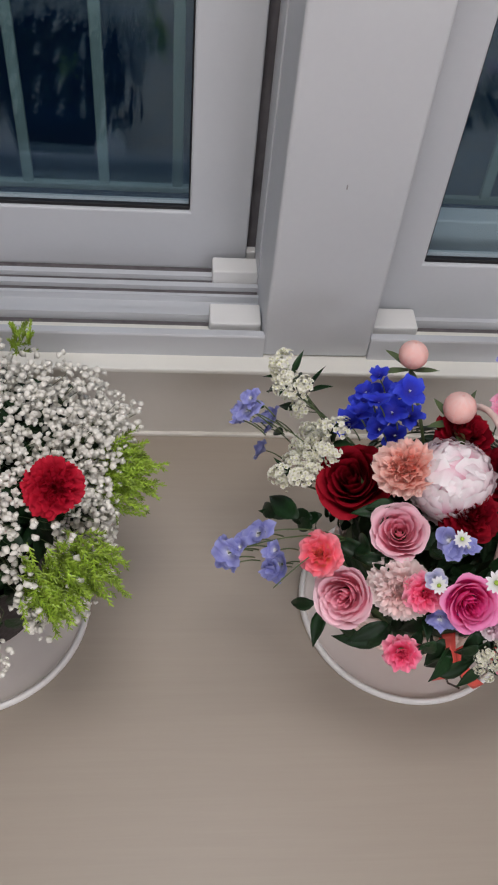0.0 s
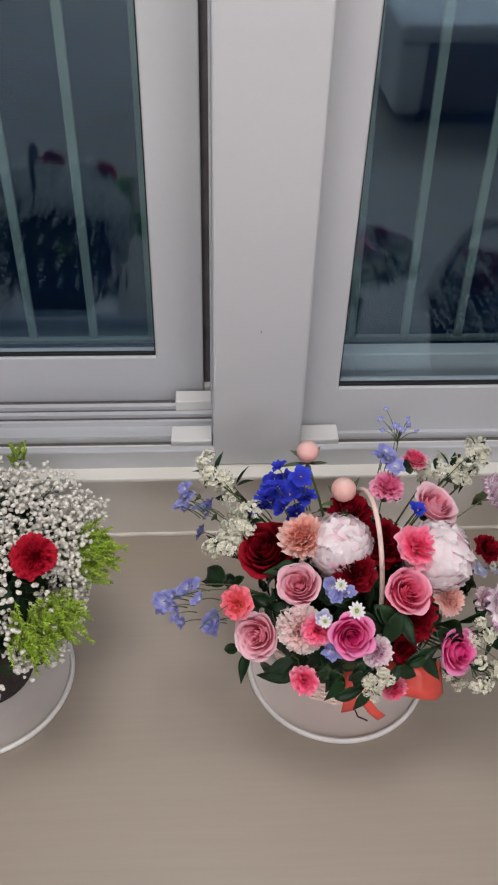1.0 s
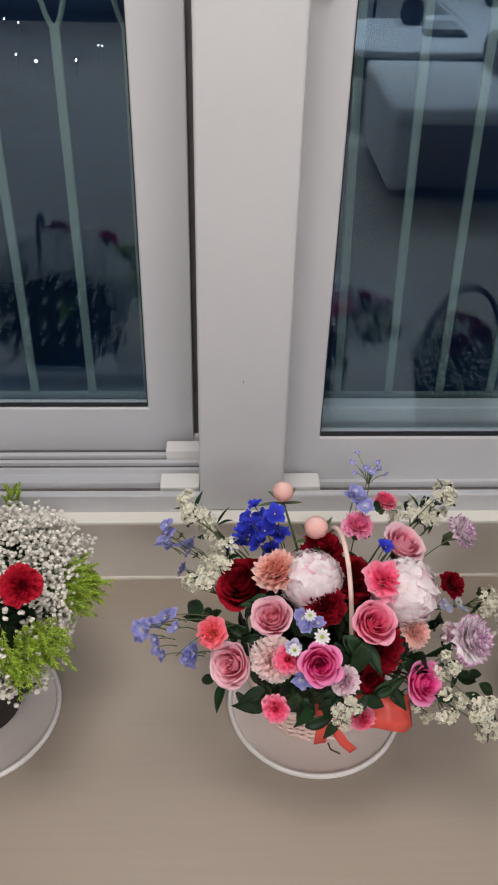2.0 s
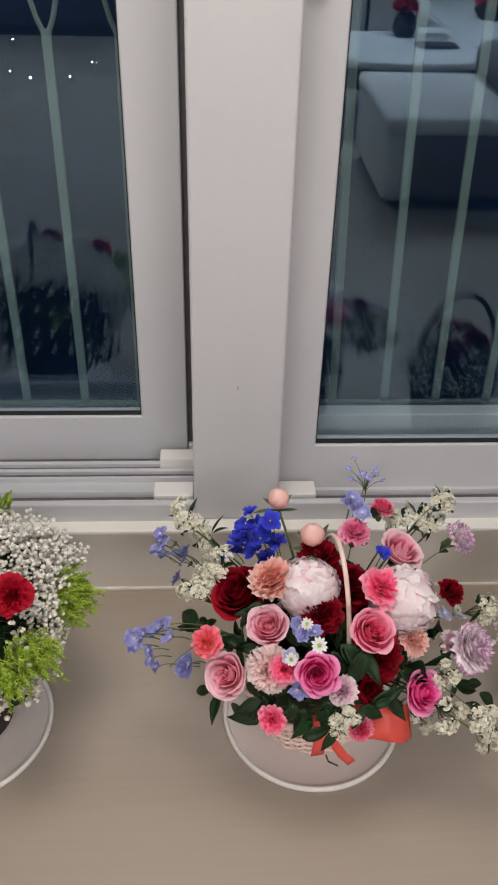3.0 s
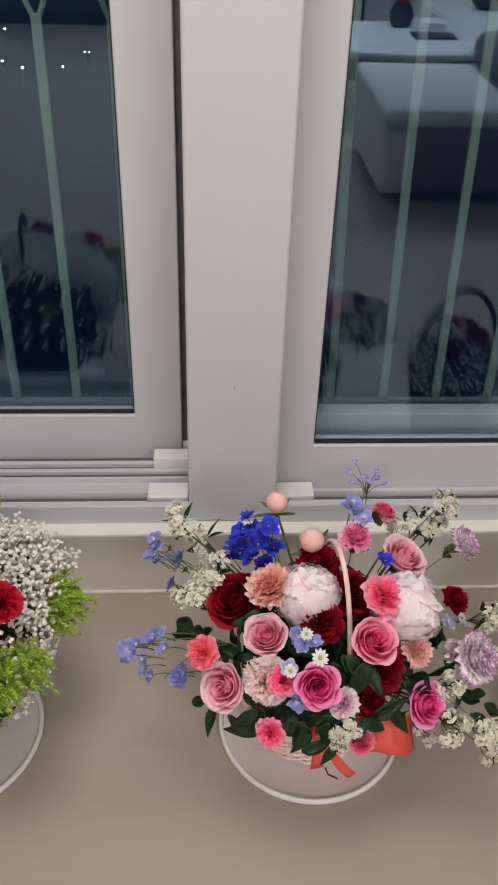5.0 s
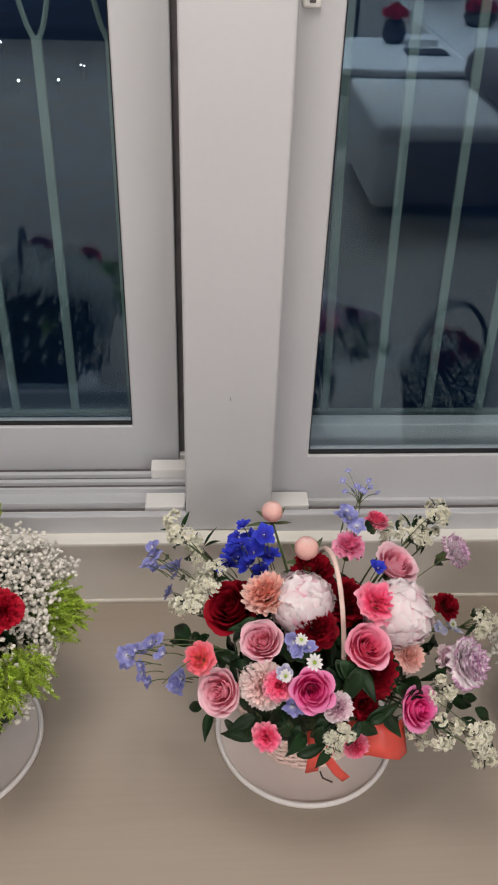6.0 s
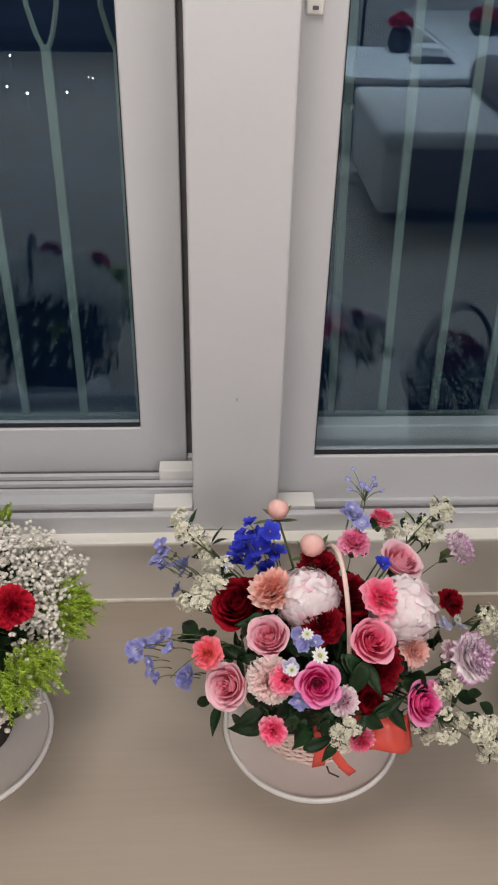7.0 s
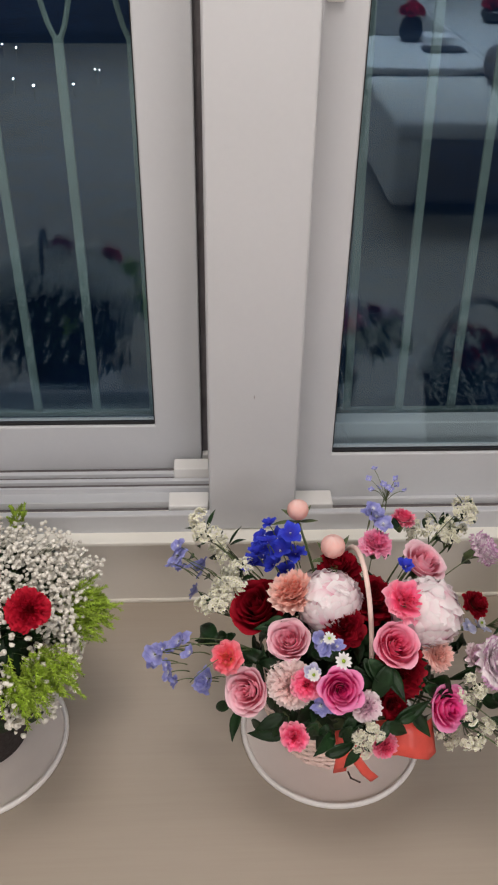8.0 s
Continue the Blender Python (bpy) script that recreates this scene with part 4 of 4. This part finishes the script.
leaf(flower_basket, (0.440, 0.467, 0.296), 0.0142, "leaf")
leaf(flower_basket, (0.421, 0.460, 0.279), 0.0205, "leaf")
leaf(flower_basket, (0.618, 0.553, 0.229), 0.0154, "leaf")
leaf(flower_basket, (0.559, 0.499, 0.274), 0.0153, "leaf")
leaf(flower_basket, (0.603, 0.551, 0.221), 0.0225, "leaf")
leaf(flower_basket, (0.633, 0.526, 0.221), 0.0192, "leaf")
leaf(flower_basket, (0.613, 0.517, 0.207), 0.0192, "leaf")
leaf(flower_basket, (0.632, 0.485, 0.200), 0.0175, "leaf")
leaf(flower_basket, (0.236, 0.603, 0.372), 0.0130, "leaf")
leaf(flower_basket, (0.234, 0.588, 0.357), 0.0156, "leaf")
leaf(flower_basket, (0.231, 0.600, 0.363), 0.0191, "leaf")
leaf(flower_basket, (0.312, 0.534, 0.365), 0.0131, "leaf")
leaf(flower_basket, (0.316, 0.537, 0.370), 0.0153, "leaf")
leaf(flower_basket, (0.300, 0.543, 0.364), 0.0186, "leaf")
leaf(flower_basket, (0.381, 0.474, 0.272), 0.0176, "leaf")
leaf(flower_basket, (0.360, 0.474, 0.280), 0.0155, "leaf")
leaf(flower_basket, (0.368, 0.472, 0.299), 0.0202, "leaf")
leaf(flower_basket, (0.266, 0.493, 0.259), 0.0157, "leaf")
leaf(flower_basket, (0.294, 0.483, 0.296), 0.0159, "leaf")
leaf(flower_basket, (0.281, 0.486, 0.284), 0.0204, "leaf")
leaf(flower_basket, (0.257, 0.532, 0.338), 0.0169, "leaf")
leaf(flower_basket, (0.230, 0.550, 0.330), 0.0180, "leaf")
leaf(flower_basket, (0.238, 0.551, 0.331), 0.0204, "leaf")
leaf(flower_basket, (0.455, 0.543, 0.331), 0.0155, "leaf")
leaf(flower_basket, (0.452, 0.531, 0.324), 0.0165, "leaf")
leaf(flower_basket, (0.465, 0.534, 0.330), 0.0192, "leaf")
leaf(flower_basket, (0.546, 0.600, 0.299), 0.0136, "leaf")
leaf(flower_basket, (0.544, 0.605, 0.299), 0.0147, "leaf")
leaf(flower_basket, (0.564, 0.624, 0.294), 0.0207, "leaf")
leaf(flower_basket, (0.114, 0.800, 0.365), 0.0145, "leaf")
leaf(flower_basket, (0.096, 0.781, 0.348), 0.0145, "leaf")
leaf(flower_basket, (0.141, 0.786, 0.343), 0.0146, "leaf")
leaf(flower_basket, (0.149, 0.813, 0.374), 0.0145, "leaf")
leaf(flower_basket, (0.126, 0.761, 0.318), 0.0129, "leaf")
leaf(flower_basket, (0.167, 0.718, 0.358), 0.0124, "leaf")
leaf(flower_basket, (0.520, 0.801, 0.405), 0.0146, "leaf")
leaf(flower_basket, (0.563, 0.796, 0.422), 0.0162, "leaf")
leaf(flower_basket, (0.596, 0.784, 0.425), 0.0162, "leaf")
leaf(flower_basket, (0.542, 0.777, 0.385), 0.0146, "leaf")
leaf(flower_basket, (0.585, 0.742, 0.366), 0.0162, "leaf")
leaf(flower_basket, (0.451, 0.753, 0.447), 0.0124, "leaf")
leaf(flower_basket, (0.425, 0.700, 0.424), 0.0152, "leaf")
leaf(flower_basket, (0.639, 0.664, 0.320), 0.0146, "leaf")
for k in range(15):
    t = k / 14
    floret(flower_basket, (0.238 + 0.038 * math.sin(2.4 * k) * (1 - 0.35 * t) + random.uniform(-0.008, 0.008), 0.705 + 0.02 * math.cos(2.4 * k), 0.395 + 0.088 * t), random.uniform(0.017, 0.025), "blue")
part("ribbon", ribbon_strip([(0.405, 0.500, 0.20), (0.430, 0.485, 0.222), (0.455, 0.478, 0.222), (0.480, 0.482, 0.212), (0.497, 0.50, 0.205)], 0.058, (0.1, -0.6, -0.8)), M_RIBBON, flower_basket, "coral satin ribbon", True)
part("ribbon_tail", ribbon_strip([(0.365, 0.50, 0.19), (0.372, 0.478, 0.168), (0.386, 0.470, 0.15), (0.402, 0.470, 0.130)], 0.017, (0.7, 0.1, 0.7)), M_RIBBON, flower_basket, "coral satin ribbon tail", True)
part("ribbon_tail", ribbon_strip([(0.345, 0.51, 0.21), (0.345, 0.478, 0.19), (0.342, 0.472, 0.15)], 0.022, (1, 0.1, 0.1)), M_RIBBON, flower_basket, "coral satin ribbon tail", True)
for a, b, c in (((0.375, 0.52, 0.14), (0.380, 0.482, 0.132), (0.396, 0.474, 0.134)), ((0.360, 0.49, 0.125), (0.364, 0.480, 0.120), (0.380, 0.474, 0.116))):
    part("twig", tube(bmesh.new(), [a, b, c], 0.0016, 5), M_TWIG, flower_basket, "thin brown twig", True)


def sprig(owner, points, material, label):
    part("sprig", tube(bmesh.new(), points, 0.0011, 5, 0.7), material, owner, label, True)


# thin stems that carry the outer blossoms
for tip, root, lift in (((0.046, 0.524, 0.387), (0.20, 0.58, 0.33), 0.02), ((0.081, 0.553, 0.384), (0.20, 0.58, 0.33), 0.015), ((0.10, 0.50, 0.35), (0.20, 0.58, 0.33), 0.02), ((0.074, 0.722, 0.409), (0.22, 0.68, 0.30), 0.02),
                        ((0.124, 0.736, 0.461), (0.23, 0.69, 0.30), 0.01), ((0.137, 0.667, 0.343), (0.23, 0.66, 0.29), 0.01), ((0.586, 0.797, 0.446), (0.45, 0.70, 0.33), 0.02), ((0.608, 0.714, 0.421), (0.47, 0.67, 0.32), 0.015),
                        ((0.588, 0.435, 0.291), (0.47, 0.56, 0.27), 0.02), ((0.553, 0.458, 0.272), (0.46, 0.56, 0.26), 0.02), ((0.443, 0.812, 0.49), (0.40, 0.70, 0.33), 0.0)):
    sprig(flower_basket, bow(root, tip, lift), M_STEM, "thin green stem")


def blue_sprig():
    """Fine blue bells on hair-thin stalks above the bouquet."""
    root = Vector((0.44, 0.79, 0.44))
    ob = part("sprig", tube(bmesh.new(), [root, root + Vector((0.003, 0.01, 0.04))], 0.001, 5), M_STEM, flower_basket, "blue wild sprig")
    for k in range(11):
        tip = root + Vector((random.uniform(-0.035, 0.035), random.uniform(-0.005, 0.03), random.uniform(0.03, 0.075)))
        part("stalk", tube(bmesh.new(), bow(root + Vector((0, 0.005, 0.02)), tip, 0.008, 4), 0.0007, 4), M_STEM, ob)
        b = bmesh.new()
        for i in range(4):
            petal(b, 1.57 * i, 0.0005, 0, 0.0075, 40, 80, 0.003, 0, 1, 0.5, 2, 2)
        part("bell", planted(b, tip, Vector((random.uniform(-1, 1), random.uniform(-1, 0.3), 1)).normalized(), 0), PETAL["lavender"], ob, "tiny blue bell", True)


blue_sprig()


# ---------------------------------------------------------------- baby's breath arrangements
def puffs(owner, centre, radii, count, size, keep):
    """Many small white double blossoms over a dome, in one mesh."""
    rng = np.random.default_rng(7)
    base = bmesh.new()
    bmesh.ops.create_icosphere(base, subdivisions=1, radius=1.0)
    bv = np.array([v.co[:] for v in base.verts])
    bf = [[v.index for v in f.verts] for f in base.faces]
    base.free()
    verts, faces, stalks = [], [], bmesh.new()
    made = 0
    while made < count:
        d = rng.normal(size=3)
        d /= np.linalg.norm(d)
        if d[2] < -0.25:
            continue
        lump = 1 + 0.10 * math.sin(5 * d[0] + 2 * d[1]) * math.cos(4 * d[1] + 3 * d[2])
        q = np.array(centre) + d * np.array(radii) * lump * (rng.uniform(0.82, 1.03) if rng.random() < 0.75 else rng.uniform(0.98, 1.10))
        if not keep(q):
            continue
        s = size * rng.uniform(0.65, 1.25)
        squash = np.array([1, 1, rng.uniform(0.6, 0.95)])
        v = bv * rng.uniform(0.62, 1.30, size=(len(bv), 1)) * squash * s + q
        k = len(verts)
        verts.extend(v.tolist())
        faces.extend([[a + k for a in f] for f in bf])
        if made % 10 == 0:
            root = Vector(q.tolist()).lerp(Vector(centre), 0.45)
            tube(stalks, [root, root.lerp(Vector(q.tolist()), 0.6) + Vector(rng.normal(size=3).tolist()) * 0.006, Vector(q.tolist())], 0.0006, 3, 0.7)
        made += 1
    me = bpy.data.meshes.new("gypsophila")
    me.from_pydata(verts, [], faces)
    me.materials.append(M_GYP)
    me.polygons.foreach_set("use_smooth", [True] * len(me.polygons))
    ob = new("gypsophila", me)
    ob.parent = owner
    ob.matrix_parent_inverse = owner.matrix_world.inverted()
    tagged(ob, "mass of tiny white double blossoms", kind="stuff")
    tagged(part("stalk_tangle", stalks, M_STEM, ob, "hair-thin green stalks"), kind="stuff")


def fern(owner, p, out, spread, count, length):
    """A soft bright tuft of arching fronds, each set with fine needle leaves."""
    p, out = Vector(p), Vector(out).normalized()
    bm = bmesh.new()
    for _ in range(count // 8):
        root = p + Vector([max(-1.6, min(1.6, random.gauss(0, 1))) * spread for _ in range(3)]) - out * length
        axis = (out + Vector([random.gauss(0, 0.40) for _ in range(3)])).normalized()
        size = length * random.uniform(1.6, 2.9)
        side = axis.orthogonal().normalized()
        line = [root + axis * size * t + Vector((0, 0, -0.25 * size * t * t)) for t in (0, 0.25, 0.5, 0.75, 1.0)]
        tube(bm, line, 0.0008, 3, 0.5)
        for k in range(20):
            t = 0.12 + 0.88 * k / 19
            at = root + axis * size * t + Vector((0, 0, -0.25 * size * t * t))
            sway = Matrix.Rotation(2.4 * k, 3, axis) @ side
            tip = at + (axis * 0.75 + sway * 0.65) * length * random.uniform(0.40, 0.62) * (1.1 - 0.5 * t)
            tube(bm, [at, tip], 0.0013, 3, 0.4)
    return tagged(part("fern", bm, M_FERN, owner, "feathery bright yellow-green fern needles"), kind="stuff")


def core(owner, centre, radii, reach=0.86):
    """Dark tangle of foliage behind the blossoms."""
    bm = bmesh.new()
    for _ in range(520):
        d = Vector([random.gauss(0, 1) for _ in range(3)]).normalized()
        if d.z < -0.4:
            d.z = -d.z
        q = Vector(centre) + Vector((d.x * radii[0], d.y * radii[1], d.z * radii[2])) * random.uniform(0.55, reach)
        lf = leaf_mesh(0.045, 0.010, 0.4, 0.2)
        up = d
        side = up.orthogonal().normalized()
        side = (Matrix.Rotation(random.uniform(0, 6.28), 3, up) @ side)
        bmesh.ops.transform(lf, matrix=Matrix.Translation(q) @ Matrix((side, up.cross(side), up)).transposed().to_4x4(), verts=lf.verts)
        me = bpy.data.meshes.new("tmp")
        lf.to_mesh(me)
        lf.free()
        bm.from_mesh(me)
        bpy.data.meshes.remove(me)
    tagged(part("foliage", bm, M_LEAF, owner, "dark green inner foliage"), kind="stuff")


def pot(owner, x, y, r0, r1, z0, z1, material):
    bm = lathe([(0, z0), (r0, z0), (r0 + 0.004, z0 + 0.004), (r1 - 0.004, z1 - 0.012), (r1, z1), (r1 - 0.006, z1), (r1 - 0.012, z1 - 0.02), (0, z1 - 0.02)], 48)
    bmesh.ops.translate(bm, vec=(x, y, 0), verts=bm.verts)
    return part("pot", bm, material, owner, "dark brown tapered pot", True)


plate(-0.317, 0.660, 0.1745, "round white plate with raised rim under a potted bouquet")
gyp_pot = tagged(empty("flower_pot", -0.31, 0.66, 0.01), "dark pot of white baby's breath with red carnations and fern", "flower pot", "flower arrangements")
core(flower_basket, (0.358, 0.662, 0.215), (0.205, 0.195, 0.175))
pot(gyp_pot, -0.310, 0.675, 0.085, 0.125, 0.006, 0.20, M_DARKPOT)
GC, GR = (-0.300, 0.680, 0.250), (0.235, 0.235, 0.205)
core(gyp_pot, GC, GR)
core(gyp_pot, (-0.285, 0.775, 0.215), (0.20, 0.125, 0.165), 1.0)
puffs(gyp_pot, GC, GR, 6200, 0.0045, lambda q: q[2] > 0.24 and (q[1] < 0.80 or q[2] > 0.42 or math.sin(140 * q[0]) + math.sin(130 * q[2]) > 1.5) and (q[0] < -0.09 or q[2] > 0.32) and (q[1] > 0.60 or q[2] > 0.40 or math.sin(90 * q[0] + 60 * q[1]) + math.sin(80 * q[2]) > 0.55) and (Vector(q.tolist()) - Vector((-0.142, 0.570, 0.440))).length > 0.046)
UPROOM = Vector((0.15, -0.6, 0.75)).normalized()
carnation(gyp_pot, (-0.148, 0.585, 0.425), 0.038, "red", Vector((0.35, -0.6, 0.7)).normalized())
carnation(gyp_pot, (-0.285, 0.600, 0.462), 0.040, "crimson", UPROOM)
for p, o, s, c, l in (((-0.076, 0.700, 0.322), (1, 0.0, 0.1), 0.017, 700, 0.017), ((-0.090, 0.668, 0.314), (1, -0.2, 0), 0.017, 520, 0.016), ((-0.122, 0.535, 0.335), (0.8, -0.6, 0), 0.018, 700, 0.017),
                      ((-0.155, 0.515, 0.325), (0.5, -0.85, 0), 0.018, 620, 0.017), ((-0.235, 0.900, 0.345), (0.2, 0.6, 0.6), 0.010, 120, 0.014), ((-0.33, 0.46, 0.29), (-0.2, -0.9, 0.1), 0.02, 360, 0.018)):
    fern(gyp_pot, p, o, s, c, l)
part("handle", tube(bmesh.new(), arch(-0.325, 0.675, 0.18, 0.115, 0.345, radians(86)), 0.006, 8), M_DARKPOT, gyp_pot, "dark arched handle", True)
part("ribbon", ribbon_strip([(-0.315, 0.545, 0.16), (-0.308, 0.530, 0.11), (-0.310, 0.525, 0.06), (-0.295, 0.515, 0.03)], 0.020, (1, 0.3, 0)), PETAL["rose_pink"], gyp_pot, "pink ribbon tail", True)

# the third arrangement, seen in the glass alone
dark_basket = tagged(empty("flower_basket", 0.838, 0.66, 0.01), "dark basket of baby's breath and crimson blooms, tall arched handle", "flower basket", "flower arrangements")
basket_body(dark_basket, 0.838, 0.660, 0.085, 0.115, 0.008, 0.20, M_DARKPOT, 14)
part("handle", tube(bmesh.new(), arch(0.838, 0.660, 0.18, 0.105, 0.262, radians(4)), 0.007, 8), M_DARKPOT, dark_basket, "dark arched handle", True)
liner = lathe_at([(0, 0.012), (0.078, 0.012), (0.106, 0.19), (0.098, 0.19), (0.0, 0.17)], 0.838, 0.660, 0.0)
part("liner", liner, M_DARKPOT, dark_basket, "dark plastic liner", True)
core(dark_basket, (0.838, 0.66, 0.21), (0.13, 0.14, 0.12))
puffs(dark_basket, (0.838, 0.66, 0.21), (0.13, 0.14, 0.125), 1100, 0.0048, lambda q: True)
for p in ((0.815, 0.60, 0.33), (0.875, 0.70, 0.335), (0.80, 0.73, 0.32), (0.87, 0.60, 0.32)):
    carnation(dark_basket, p, 0.038, "crimson", (Vector(p) - Vector((0.838, 0.66, 0.18))).normalized())


# ---------------------------------------------------------------- the room behind, seen in the glass
def rounded(x0, x1, y0, y1, z0, z1, r):
    return block(x0, x1, y0, y1, z0, z1, r, 4)


def sofa():
    thing = tagged(empty("sofa", 1.8, -1.5, 0.0), "pale grey fabric sofa with a broad seat and dark base", "sofa")
    part("base", rounded(1.06, 2.70, -1.93, -1.075, 0.06, 0.37, 0.05), M_SOFADARK, thing, "dark brown fabric front", True)
    part("side_panel", rounded(0.94, 1.07, -1.94, -1.10, 0.05, 0.40, 0.03), M_SOFA, thing, "pale grey side", True)
    part("seat", rounded(0.93, 2.72, -1.96, -1.07, 0.35, 0.43, 0.035), M_SOFA, thing, "pale grey seat cushion", True)
    part("armrest", rounded(2.45, 2.74, -1.96, -1.06, 0.40, 0.66, 0.06), M_SOFA, thing, "", True)
    for x in (1.08, 2.6):
        for y in (-1.85, -1.18):
            part("leg", lathe_at([(0, 0), (0.018, 0), (0.024, 0.065), (0, 0.065)], x, y, 0.0), M_BLACK, thing)
    tagged(part("cushion", rounded(1.50, 1.98, -1.93, -1.12, 0.425, 0.60, 0.07), M_SOFADARK, None, "", True), "dark brown cushion lying on the sofa seat", "cushion")


def coffee_table():
    thing = tagged(empty("coffee_table", 1.25, -2.8, 0.0), "white coffee table with rounded corners and dark skirt", "table")
    top, skirt = bmesh.new(), bmesh.new()
    for bm, grow, z0, z1 in ((top, 1.0, 0.385, 0.421), (skirt, 0.93, 0.27, 0.3849)):
        ring = []
        for k in range(64):
            c, d = math.cos(2 * math.pi * k / 64), math.sin(2 * math.pi * k / 64)
            f = grow / (abs(c) ** 3.4 + abs(d) ** 3.4) ** (1 / 3.4)
            ring.append(bm.verts.new((1.27 + 0.46 * c * f, -2.62 + 0.46 * d * f, z0)))
        up = bmesh.ops.extrude_face_region(bm, geom=[bm.faces.new(ring)])
        bmesh.ops.translate(bm, vec=(0, 0, z1 - z0), verts=[v for v in up["geom"] if isinstance(v, bmesh.types.BMVert)])
        bmesh.ops.recalc_face_normals(bm, faces=bm.faces)
    bmesh.ops.bevel(top, geom=[e for e in top.edges if abs(e.verts[0].co.z - e.verts[1].co.z) < 1e-6], offset=0.008, segments=2, affect="EDGES")
    part("tabletop", top, M_TABLE, thing)
    part("skirt", skirt, M_DARKWOOD, thing, "dark recessed skirt")
    for x in (0.95, 1.55):
        for y in (-2.94, -2.30):
            part("leg", tube(bmesh.new(), [(x, y, 0), (x * 0.96 + 1.25 * 0.04, y, 0.39)], 0.02, 10), M_TABLE, thing, "", True)
    vase = tagged(empty("vase", 1.343, -2.92, 0.421), "dark round vase with a bunch of red flowers", "vase")
    part("body", lathe_at([(0, 0), (0.05, 0), (0.075, 0.05), (0.06, 0.11), (0.045, 0.13), (0.0, 0.13)], 1.343, -2.92, 0.421), M_BLACK, vase, "", True)
    for k in range(7):
        a = 0.9 * k
        q = (1.343 + 0.06 * math.cos(a) * (k > 0), -2.92 + 0.06 * math.sin(a) * (k > 0), 0.60 + 0.03 * (k == 0))
        carnation(vase, q, 0.042, "red", Vector((math.cos(a) * 0.6 * (k > 0), math.sin(a) * 0.6 * (k > 0), 1)).normalized())
    tagged(part("box", rounded(1.40, 1.58, -2.90, -2.74, 0.421, 0.475, 0.004), M_TABLE), "small white box on the coffee table", "box")
    tagged(part("tray", rounded(1.36, 1.60, -2.70, -2.55, 0.421, 0.436, 0.004), M_BLACK), "dark flat tray on the coffee table", "tray")


def floor_lamp():
    thing = tagged(empty("floor_lamp", 1.47, -5.02, 0.0), "thin black floor lamp with a round base", "floor lamp")
    part("base", lathe_at([(0, 0), (0.14, 0), (0.14, 0.012), (0.02, 0.03), (0, 0.03)], 1.47, -5.02, 0.0), M_BLACK, thing, "", True)
    part("pole", tube(bmesh.new(), [(1.47, -5.02, 0.02), (1.47, -5.02, 1.55)], 0.014, 10), M_BLACK, thing, "", True)
    part("shade", lathe_at([(0.16, 0), (0.165, 0), (0.11, 0.24), (0.105, 0.24), (0.16, 0)], 1.47, -5.02, 1.45), M_TABLE, thing, "white fabric shade", True)


def side_cabinet():
    thing = tagged(empty("cabinet", 1.93, -3.2, 0.0), "long low white cabinet by the wall", "cabinet")
    part("body", rounded(1.66, 2.20, -4.4, -2.02, 0.05, 0.45, 0.006), M_TABLE, thing)
    for k in range(4):
        y = -4.38 + 0.59 * k
        d = part("door", rounded(1.642, 1.661, y, y + 0.575, 0.07, 0.43, 0.004), M_TABLE, thing)
        part("handle", rounded(1.625, 1.643, y + 0.25, y + 0.30, 0.36, 0.375, 0.003), M_BLACK, d, "black bar handle")
    part("plinth", rounded(1.70, 2.18, -4.38, -2.04, 0.0, 0.051, 0.002), M_BLACK, thing)
    vase = tagged(empty("vase", 2.0, -3.4, 0.45), "dark bowl of red flowers on the cabinet", "vase")
    part("body", lathe_at([(0, 0), (0.07, 0), (0.11, 0.05), (0.10, 0.08), (0.0, 0.08)], 2.0, -3.4, 0.45), M_BLACK, vase, "", True)
    for k in range(8):
        a = 0.8 * k
        q = (2.0 + 0.08 * math.cos(a) * (k > 0), -3.4 + 0.08 * math.sin(a) * (k > 0), 0.58 + 0.03 * (k == 0))
        carnation(vase, q, 0.05, "red", Vector((math.cos(a) * 0.6 * (k > 0), math.sin(a) * 0.6 * (k > 0), 1)).normalized())


def dark_backing():
    """Made-up dark cupboard along the far wall, to darken the left pane's reflection."""
    thing = tagged(empty("cupboard", -1.7, -5.0, 0.0), "made-up tall dark cupboard that darkens the far wall's reflection", "cupboard")
    part("body", block(-2.95, -0.45, -5.19, -4.77, 0.08, 2.25, 0.006), M_DARKWOOD, thing)
    part("plinth", block(-2.93, -0.47, -5.18, -4.80, 0.0, 0.081), M_BLACK, thing)
    for k in range(5):
        x = -2.94 + 0.498 * k
        d = part("door", block(x + 0.003, x + 0.493, -4.771, -4.75, 0.10, 2.23, 0.003), M_DARKWOOD, thing)
        part("handle", block(x + 0.44, x + 0.455, -4.751, -4.725, 1.0, 1.2, 0.003), M_BLACK, d, "black bar handle")


dark_backing()
sofa()
coffee_table()
floor_lamp()
side_cabinet()
